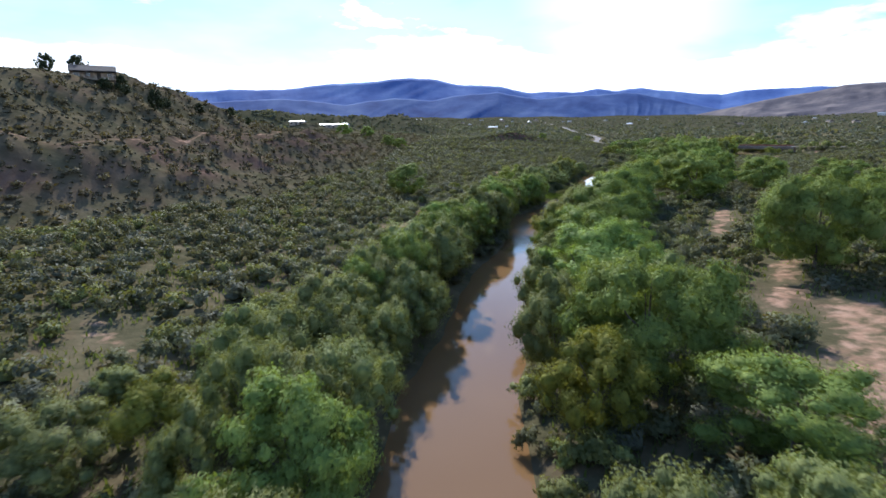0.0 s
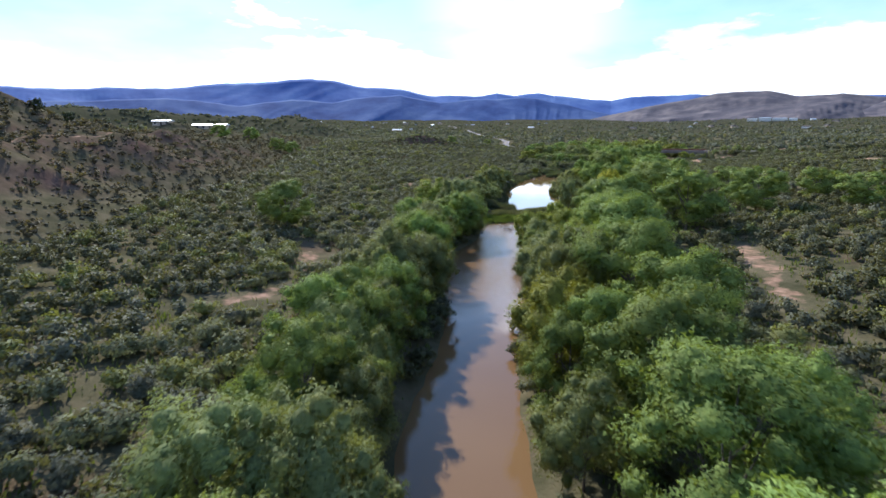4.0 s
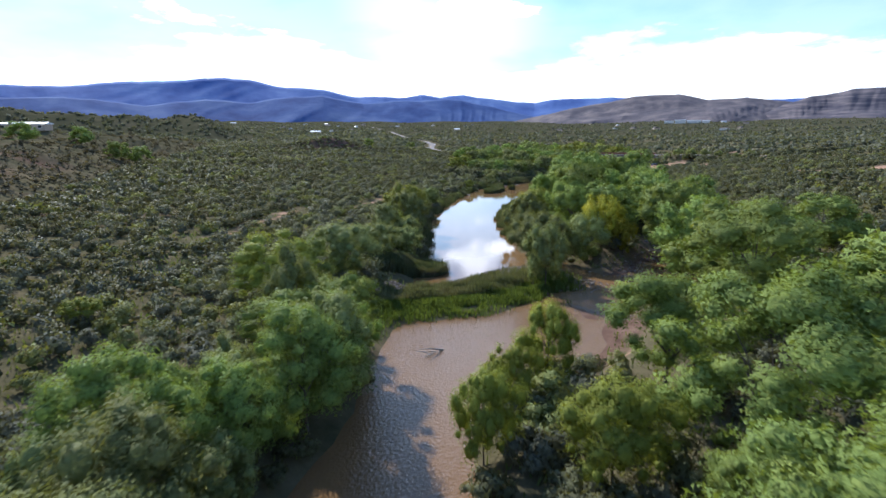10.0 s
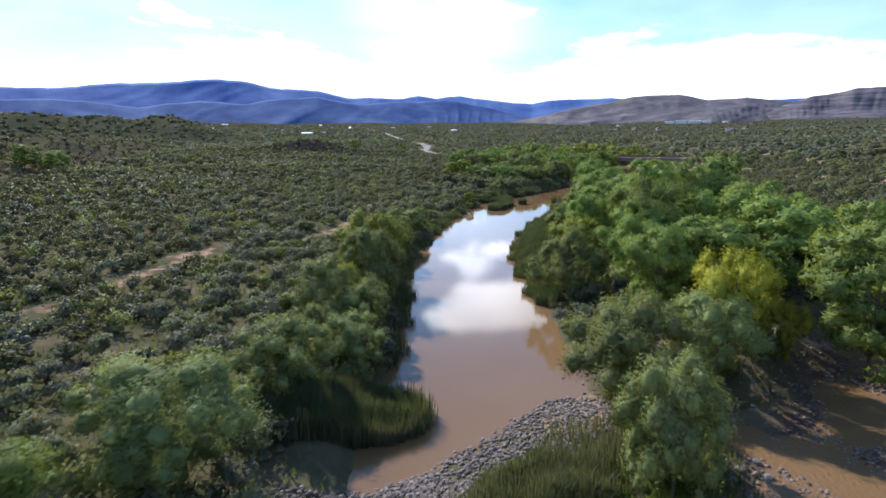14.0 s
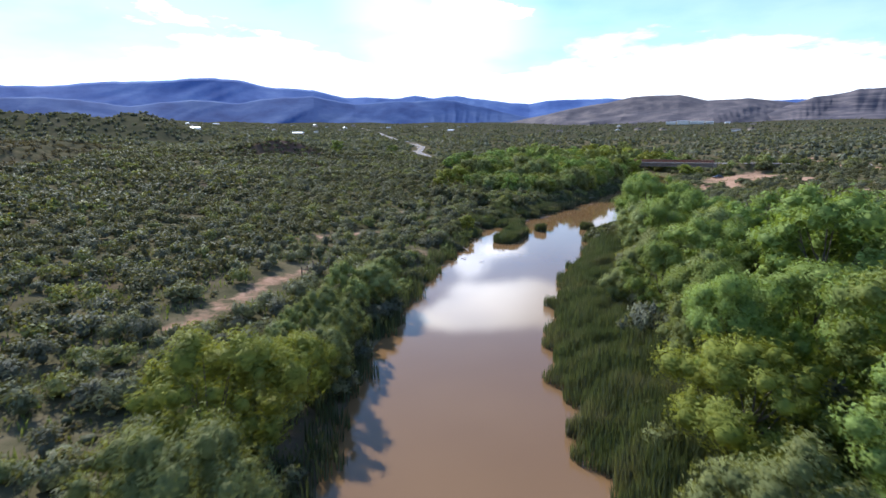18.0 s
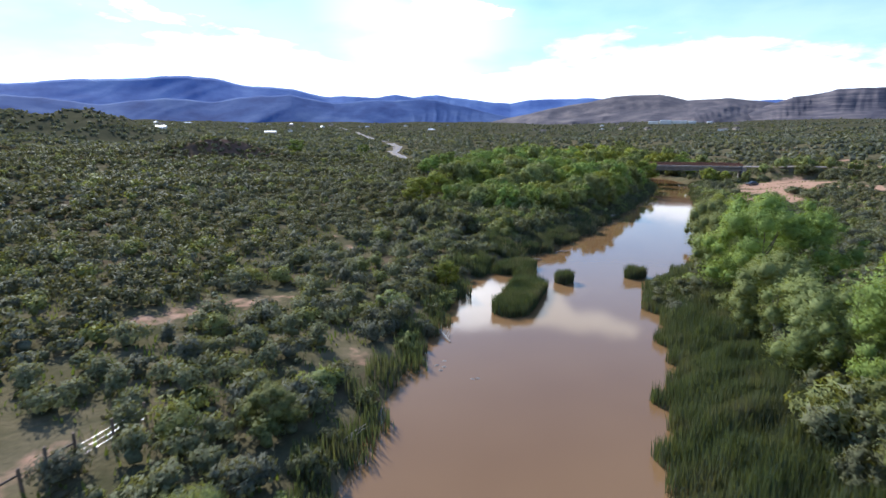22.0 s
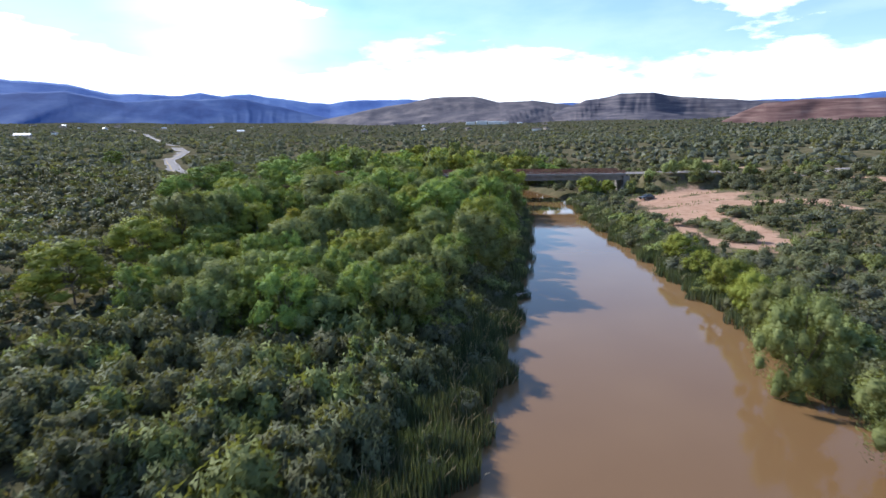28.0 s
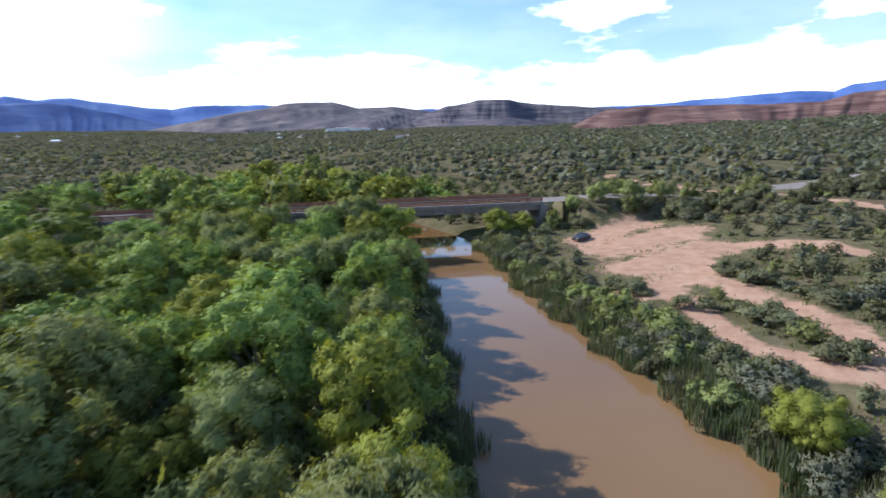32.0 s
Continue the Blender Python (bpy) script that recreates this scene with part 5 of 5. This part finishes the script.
def build_road():
    """The highway as a strip with pale shoulders and yellow lines, over the bridge and on over the plain."""
    pts = np.array(ROAD, float)
    t = np.linspace(0, len(pts) - 1, 700)
    i = np.arange(len(pts))
    c = np.stack([np.interp(t, i, pts[:, j]) for j in (0, 1)], 1)
    for _ in range(14):
        c[1:-1] = (c[:-2] + 2 * c[1:-1] + c[2:]) / 4
    d = np.gradient(c, axis=0)
    d /= np.linalg.norm(d, axis=1)[:, None]
    n = np.stack([d[:, 1], -d[:, 0]], 1)
    z = level(c[:, 0], c[:, 1])
    dist, k, _ = to_line(c[:, 0], c[:, 1], ROAD)
    over = (k > 2.9) & (k < 4.1)
    z = np.where(over, BRIDGE_Z - 0.25, z + 0.12)
    z = np.convolve(np.pad(z, 4, mode="edge"), np.ones(9) / 9, "valid")

    def strip(name, lo, hi, up, mat):
        a, b = c + n * lo, c + n * hi
        v = np.stack([np.c_[a, z + up], np.c_[b, z + up]], 1).reshape(-1, 3)
        return mesh_of(name, v, grid_faces(2, len(c)), mat=mat)
    root = new("road", strip("road", -4.6, 4.6, 0, asphalt))
    tagged(root, "two-lane grey asphalt highway across the plain", "road", kind="structure")
    for lo, hi in ((-0.22, -0.1), (0.1, 0.22)):
        part("centre_line", strip("line", lo, hi, 0.012, paint_yellow), root)
    for s in (-4.2, 4.1):
        part("edge_line", strip("line", s, s + 0.12, 0.012, paint_white), root)


paint_yellow = material("paint_yellow", [(0.50, 0.33, 0.06), (0.58, 0.40, 0.10)], scale=2, rough=0.8)
paint_white = material("paint_white", [(0.62, 0.60, 0.56), (0.74, 0.72, 0.68)], scale=1.2, rough=0.75, bump=0.05)
stucco = material("stucco", [(0.42, 0.33, 0.25), (0.52, 0.42, 0.33)], scale=1.5, rough=0.9, bump=0.2)
roof_dark = material("roof_dark", [(0.085, 0.07, 0.06), (0.13, 0.11, 0.10)], scale=2.0, rough=0.85, bump=0.3)
roof_metal = material("roof_metal", [(0.62, 0.64, 0.66), (0.75, 0.76, 0.78)], scale=0.5, rough=0.4, metal=0.3)
window_glass = material("window_glass", [(0.03, 0.035, 0.04), (0.05, 0.055, 0.06)], scale=1, rough=0.06, spec=0.6)
car_paint = material("car_paint", [(0.035, 0.032, 0.032), (0.05, 0.046, 0.045)], scale=3, rough=0.3, spec=0.5, spots=((0.12, 0.10, 0.085), 2.0, 0.55, 0.75))
rubber = material("rubber", [(0.018, 0.017, 0.017), (0.03, 0.028, 0.027)], scale=6, rough=0.85)
steel = material("steel", [(0.35, 0.35, 0.35), (0.45, 0.45, 0.45)], scale=4, rough=0.35, metal=0.9)
red_lens = material("red_lens", [(0.25, 0.02, 0.02), (0.3, 0.03, 0.03)], scale=3, rough=0.2)
post_wood = material("post_wood", [(0.13, 0.09, 0.065), (0.22, 0.16, 0.12)], scale=3, rough=0.9, bump=0.5, stretch=(1, 1, 0.2))
riprap = material("riprap", [(0.17, 0.14, 0.12), (0.25, 0.21, 0.18), (0.33, 0.28, 0.24)], scale=1.2, rough=0.92, bump=0.6, bump_scale=6, objects=0.2)
driftwood = material("driftwood", [(0.30, 0.26, 0.22), (0.48, 0.43, 0.38)], scale=3, rough=0.85, bump=0.4, stretch=(1, 1, 0.2))
build_road()

BRIDGE_A, BRIDGE_B = Vector((186, 489, 0)), Vector((264, 418.5, 0))


def build_bridge():
    span = (BRIDGE_B - BRIDGE_A)
    L, ang = span.length, math.degrees(math.atan2(span.y, span.x))
    root = thing("road_bridge", pose(BRIDGE_A.x, BRIDGE_A.y, 0, 0, 0, ang), "long concrete girder bridge with rust-brown railings over the river", "bridge")
    z = BRIDGE_Z
    shape("deck", root, concrete, boxes(((0, -5.4, z - 0.75), (L, 5.4, z - 0.30))))
    for k, y in enumerate((-4.3, -1.45, 1.45, 4.3)):
        shape("girder", root, concrete, boxes(((0.3, y - 0.28, z - 2.0), (L - 0.3, y + 0.28, z - 0.75)), ((0.3, y - 0.45, z - 2.05), (L - 0.3, y + 0.45, z - 1.85))))
    for side in (-1, 1):
        y = side * 5.2
        shape("parapet", root, concrete, boxes(((0, y - 0.2, z - 0.30), (L, y + 0.2, z - 0.02))))
        for h in (0.22, 0.54, 0.86):
            shape("rail", root, rust_rail, boxes(((0, y - 0.09, z + h - 0.13), (L, y + 0.09, z + h + 0.13), 0.03)), "rust-brown steel rail")
        me = None
        for k in range(int(L / 2.4)):
            if me is None:
                ob = shape("rail_post", root, rust_rail, boxes(((-0.09, -0.1, -0.05), (0.09, 0.1, 1.0))))
                me = ob.data
            else:
                ob = part("rail_post", me, root)
            ob.location = (0.8 + k * 2.4, y, z)
    for k, x in enumerate((L * 0.17, L * 0.38, L * 0.60, L * 0.93)):
        gz = -1.0
        pier = shape("pier", root, concrete, boxes(((x - 0.6, -5.0, z - 2.75), (x + 0.6, 5.0, z - 2.04), 0.06)))
        for y in (-3.6, 0, 3.6):
            def col(bm, x=x, y=y):
                bmesh.ops.create_cone(bm, cap_ends=True, segments=18, radius1=0.55, radius2=0.55, depth=z - 2.7 - gz, matrix=Matrix.Translation((x, y, (z - 2.7 + gz) / 2)))
            shape("column", pier, concrete, col)
    for x0, x1 in ((-1.2, 0.6), (L - 0.6, L + 1.2)):
        shape("abutment", root, concrete, boxes(((x0, -5.6, -0.5), (x1, 5.6, z - 0.76))))


build_bridge()


def loft(bm, rings):
    """Skin closed rings of equal count into one shell with ends."""
    vs = [[bm.verts.new(p) for p in ring] for ring in rings]
    n = len(vs[0])
    for a, b in zip(vs, vs[1:]):
        for j in range(n):
            bm.faces.new((a[j], a[(j + 1) % n], b[(j + 1) % n], b[j]))
    bm.faces.new(vs[0][::-1]), bm.faces.new(vs[-1])
    bmesh.ops.recalc_face_normals(bm, faces=bm.faces)


def build_car(x, y, turn):
    root = thing("parked_car", pose(x, y, ground_z(x, y), 0, 0, turn), "dark dusty sedan parked on the pale sand", "car")

    def hull(bm):
        prof = [(-2.25, 0.45, 0.78), (-2.1, 0.30, 0.92), (-1.2, 0.28, 0.98), (0.9, 0.28, 0.96), (1.8, 0.30, 0.86), (2.25, 0.42, 0.68)]
        loft(bm, [[(px, -w, lo), (px, -w, lo + (hi - lo) * 0.6), (px, -w * 0.92, hi), (px, w * 0.92, hi), (px, w, lo + (hi - lo) * 0.6), (px, w, lo)] for (px, lo, hi), w in zip(prof, (0.78, 0.86, 0.9, 0.9, 0.87, 0.74))])

    def cabin(bm):
        loft(bm, [[(-1.75, -0.78, 0.92), (-1.75, 0.78, 0.92), (1.0, 0.78, 0.94), (1.0, -0.78, 0.94)], [(-1.05, -0.62, 1.42), (-1.05, 0.62, 1.42), (0.3, 0.62, 1.42), (0.3, -0.62, 1.42)]])
    body = shape("body", root, car_paint, hull)
    shape("windows", root, window_glass, cabin, "dark glass")
    shape("roof", root, car_paint, boxes(((-1.0, -0.62, 1.41), (0.28, 0.62, 1.47), 0.02)))
    for sx in (-1.0, 0.28):
        for sy in (-0.66, 0.66):
            shape("pillar", root, car_paint, boxes(((sx - 0.05, sy - 0.05, 0.95), (sx + 0.05, sy + 0.05, 1.43))))
    for sy in (-0.6, 0.6):
        shape("headlight", body, paint_white, boxes(((2.14, sy - 0.16, 0.58), (2.25, sy + 0.16, 0.70), 0.02)))
        shape("taillight", body, red_lens, boxes(((-2.26, sy - 0.16, 0.66), (-2.18, sy + 0.16, 0.80), 0.02)))
    shape("bumper", body, rubber, boxes(((2.12, -0.78, 0.36), (2.30, 0.78, 0.52), 0.03)))
    shape("bumper", body, rubber, boxes(((-2.30, -0.78, 0.36), (-2.12, 0.78, 0.52), 0.03)))
    for wx in (-1.4, 1.4):
        for wy in (-0.84, 0.84):
            def tyre(bm, wx=wx, wy=wy, r=0.32, d=0.2):
                bmesh.ops.create_cone(bm, cap_ends=True, segments=24, radius1=r, radius2=r, depth=d, matrix=Matrix.Translation((wx, wy, 0.32)) @ Matrix.Rotation(math.pi / 2, 4, "X"))
            w = shape("wheel", root, rubber, tyre)
            def rim(bm, wx=wx, wy=wy):
                bmesh.ops.create_cone(bm, cap_ends=True, segments=20, radius1=0.2, radius2=0.2, depth=0.215, matrix=Matrix.Translation((wx, wy, 0.32)) @ Matrix.Rotation(math.pi / 2, 4, "X"))
            shape("rim", w, steel, rim)


build_car(248.6, 399.6, 168)


def build_house(name, x, y, turn, w, d, h, label, roofs, walls, z=None, windows=4, porch=False, rise=0.28):
    z = ground_z(x, y) - 0.15 if z is None else z
    root = thing(name, pose(x, y, z, 0, 0, turn), label, "house")
    shape("wall", root, walls, boxes(((-w / 2, -d / 2, 0), (w / 2, d / 2, h))))

    def roof(bm):
        o, t = 0.5, d * rise
        a, b = -w / 2 - o, w / 2 + o
        loft(bm, [[(px, -d / 2 - o, h + 0.01), (px, d / 2 + o, h + 0.01), (px, d / 2 + o, h + 0.2), (px, 0, h + t + 0.2), (px, -d / 2 - o, h + 0.2)] for px in (a, b)])
    shape("roof", root, roofs, roof)
    for k in range(windows):
        px = -w / 2 + w * (k + 0.5) / windows
        if k == windows // 2:
            shape("door", root, roof_dark, boxes(((px - 0.5, -d / 2 - 0.06, 0.1), (px + 0.5, -d / 2 + 0.02, 2.15))))
            continue
        win = shape("window", root, paint_white, boxes(((px - 0.75, -d / 2 - 0.06, 1.0), (px + 0.75, -d / 2 + 0.02, 2.2))))
        shape("pane", win, window_glass, boxes(((px - 0.66, -d / 2 - 0.075, 1.08), (px + 0.66, -d / 2 - 0.055, 2.12))))
    if porch:
        shape("porch_roof", root, roofs, boxes(((-w / 2, -d / 2 - 3, h - 0.25), (w / 2, -d / 2 + 0.1, h - 0.08))))
        for px in (-w / 2 + 0.3, -w / 6, w / 6, w / 2 - 0.3):
            shape("porch_post", root, post_wood, boxes(((px - 0.1, -d / 2 - 2.9, -1.5), (px + 0.1, -d / 2 - 2.7, h - 0.25))))
    return root


build_house("hilltop_house", -112, 184, 31, 12, 7, 2.5, "low stucco house with dark roof and porch on the hilltop", roof_dark, stucco, porch=True)
build_house("long_shed", -77, 396, -12, 22, 6, 2.6, "long low shed with a white metal roof on the slope", roof_metal, stucco, rise=0.12, windows=6)
build_house("long_shed", -101, 393, -12, 10, 5, 2.6, "short low shed with a white metal roof", roof_metal, stucco, rise=0.12, windows=3)
for k, (dx, w, h) in enumerate(((-62, 34, 9), (-20, 40, 13), (28, 48, 10), (70, 26, 8))):
    build_house("white_hall", 1575 + dx * 0.77, 1905 - dx * 0.63, 40 - 90 + 11, w, 30, h, "large white flat-roofed hall far across the valley", roof_metal, paint_white, rise=0.04, windows=7, z=62 - h * 0.2)
town = np.random.RandomState(91)
for k in range(46):
    a = math.radians(town.uniform(-50, 14))
    d = town.uniform(1300, 2600)
    x, y = 75 - math.sin(a) * d, 190 + math.cos(a) * d
    build_house("valley_house", x, y, town.uniform(0, 180), town.uniform(12, 24), town.uniform(8, 12), town.uniform(3, 5), "small pale house among trees in the valley", roof_metal if town.uniform() < 0.3 else roof_dark, paint_white if town.uniform() < 0.25 else stucco, windows=3)


def build_fence():
    """The wooden gate and its braces on the open patch, with wires."""
    root = thing("ranch_gate", pose(60, 280.5, ground_z(60, 280.5), 0, 0, 52), "weathered wooden gate posts with rails and wire on dry ground", "fence")
    for x, h in ((-2.6, 1.9), (-1.2, 1.8), (0.2, 2.2), (1.9, 2.1), (4.4, 1.7), (6.8, 1.6)):
        def post(bm, x=x, h=h):
            bmesh.ops.create_cone(bm, cap_ends=True, segments=9, radius1=0.11, radius2=0.09, depth=h + 0.5, matrix=Matrix.Translation((x, 0, h / 2 - 0.25)) @ Matrix.Rotation(0.03 * math.sin(7 * x), 4, "Y"))
        shape("post", root, post_wood, post)
    for x0, x1, z in ((-2.6, -1.2, 1.45), (0.2, 1.9, 1.5), (0.2, 1.9, 1.0), (0.2, 1.9, 0.5)):
        shape("rail", root, post_wood, boxes(((x0, -0.05, z - 0.06), (x1, 0.05, z + 0.06), 0.02)))
    for z in (0.5, 0.85, 1.2):
        shape("wire", root, steel, boxes(((1.9, -0.008, z - 0.008), (6.8, 0.008, z + 0.008))))


build_fence()


def rock_mesh(seed, size):
    r = random.Random(seed)
    bm = bmesh.new()
    bmesh.ops.create_icosphere(bm, subdivisions=2, radius=size)
    for v in bm.verts:
        v.co *= 0.8 + 0.45 * abs(noise.noise(v.co * (1.4 / size) + Vector((seed, 0, 0))))
        v.co.z *= 0.65
    me = bpy.data.meshes.new("boulder")
    bm.to_mesh(me)
    bm.free()
    me.materials.append(riprap)
    return me


def build_rocks():
    r = random.Random(8)
    meshes = [rock_mesh(k, 1.0) for k in range(5)]
    spots = [(245 + r.gauss(0, 4.5), 416.5 + r.gauss(0, 3.0), r.uniform(0.35, 0.95)) for _ in range(46)]
    spots += [(238.5 + r.gauss(0, 2.0), 412.5 + r.gauss(0, 1.5), r.uniform(0.3, 0.7)) for _ in range(12)]
    spots += [(88 + r.gauss(0, 1.5), 291 + r.gauss(0, 2.2), r.uniform(0.2, 0.5)) for _ in range(14)]
    spots += [(57 + r.gauss(0, 4), 190 + r.gauss(0, 2.0), r.uniform(0.12, 0.3)) for _ in range(40)]
    spots += [(70 + r.gauss(0, 7), 179 + r.gauss(0, 2.5), r.uniform(0.15, 0.4)) for _ in range(34)]
    spots += [(88 + r.gauss(0, 4), 195 + r.gauss(0, 2), r.uniform(0.15, 0.4)) for _ in range(20)]
    for x, y, s in spots:
        ob = new("boulder", meshes[r.randrange(5)])
        ob.matrix_basis = pose(x, y, max(ground_z(x, y), -0.3) + s * 0.2, 0, 0, r.uniform(0, 360)) @ Matrix.Diagonal((s, s * r.uniform(0.7, 1.1), s, 1))
        tagged(ob, "pale rough boulder lying by the water", "rock", "boulders by the water")


build_rocks()


def build_snags():
    """Dead grey branches lying in the shallows and on the bank."""
    r = np.random.RandomState(71)
    for x, y, L in ((238, 415, 5.0), (240, 413, 4.0), (38, 164, 3.0), (90, 297, 4.0), (123, 331, 3.0), (118, 327, 2.5), (155, 361, 4.0), (137, 352, 3.5), (33, 128, 3.0), (76, 281, 2.4)):
        cos, qs, at = [], [], 0
        a = r.uniform(0, 6.28)
        for k in range(5):
            b = a + r.uniform(-0.9, 0.9) * (k > 0)
            o = np.array([math.cos(a), math.sin(a), 0.05]) * L * 0.15 * k
            e = o + np.array([math.cos(b), math.sin(b), r.uniform(0.0, 0.35)]) * L * (1 if k == 0 else 0.45)
            c, q = tube([o, (o + e) / 2 + (0, 0, 0.1), e], [0.10, 0.07, 0.02] if k == 0 else [0.05, 0.035, 0.012], 6)
            cos.append(c), qs.append(q + at)
            at += len(c)
        ob = new("driftwood_branch", mesh_of("driftwood_branch", np.concatenate(cos), np.concatenate(qs), mat=driftwood, smooth_shade=True))
        ob.matrix_basis = pose(x, y, max(ground_z(x, y), -0.05) + 0.06)
        tagged(ob, "bleached grey driftwood branch at the water's edge", "driftwood", "driftwood on the banks")


build_snags()
for x, y, h, w in ((-106, 188, 6.5, 2.2), (-92, 182, 7.5, 2.4), (-118, 186, 6, 2.6), (-104, 176, 4.0, 2.0), (-99, 178, 3.6, 1.8), (-124, 180, 6.5, 2.6), (-88, 205, 4.5, 1.8), (-84, 225, 4, 1.6), (-83, 240, 3.8, 1.6), (-80, 262, 3.6, 1.5), (-95, 195, 4, 1.7)):
    plant("juniper", x, y, ground_z(x, y) + h, w, "_mid")
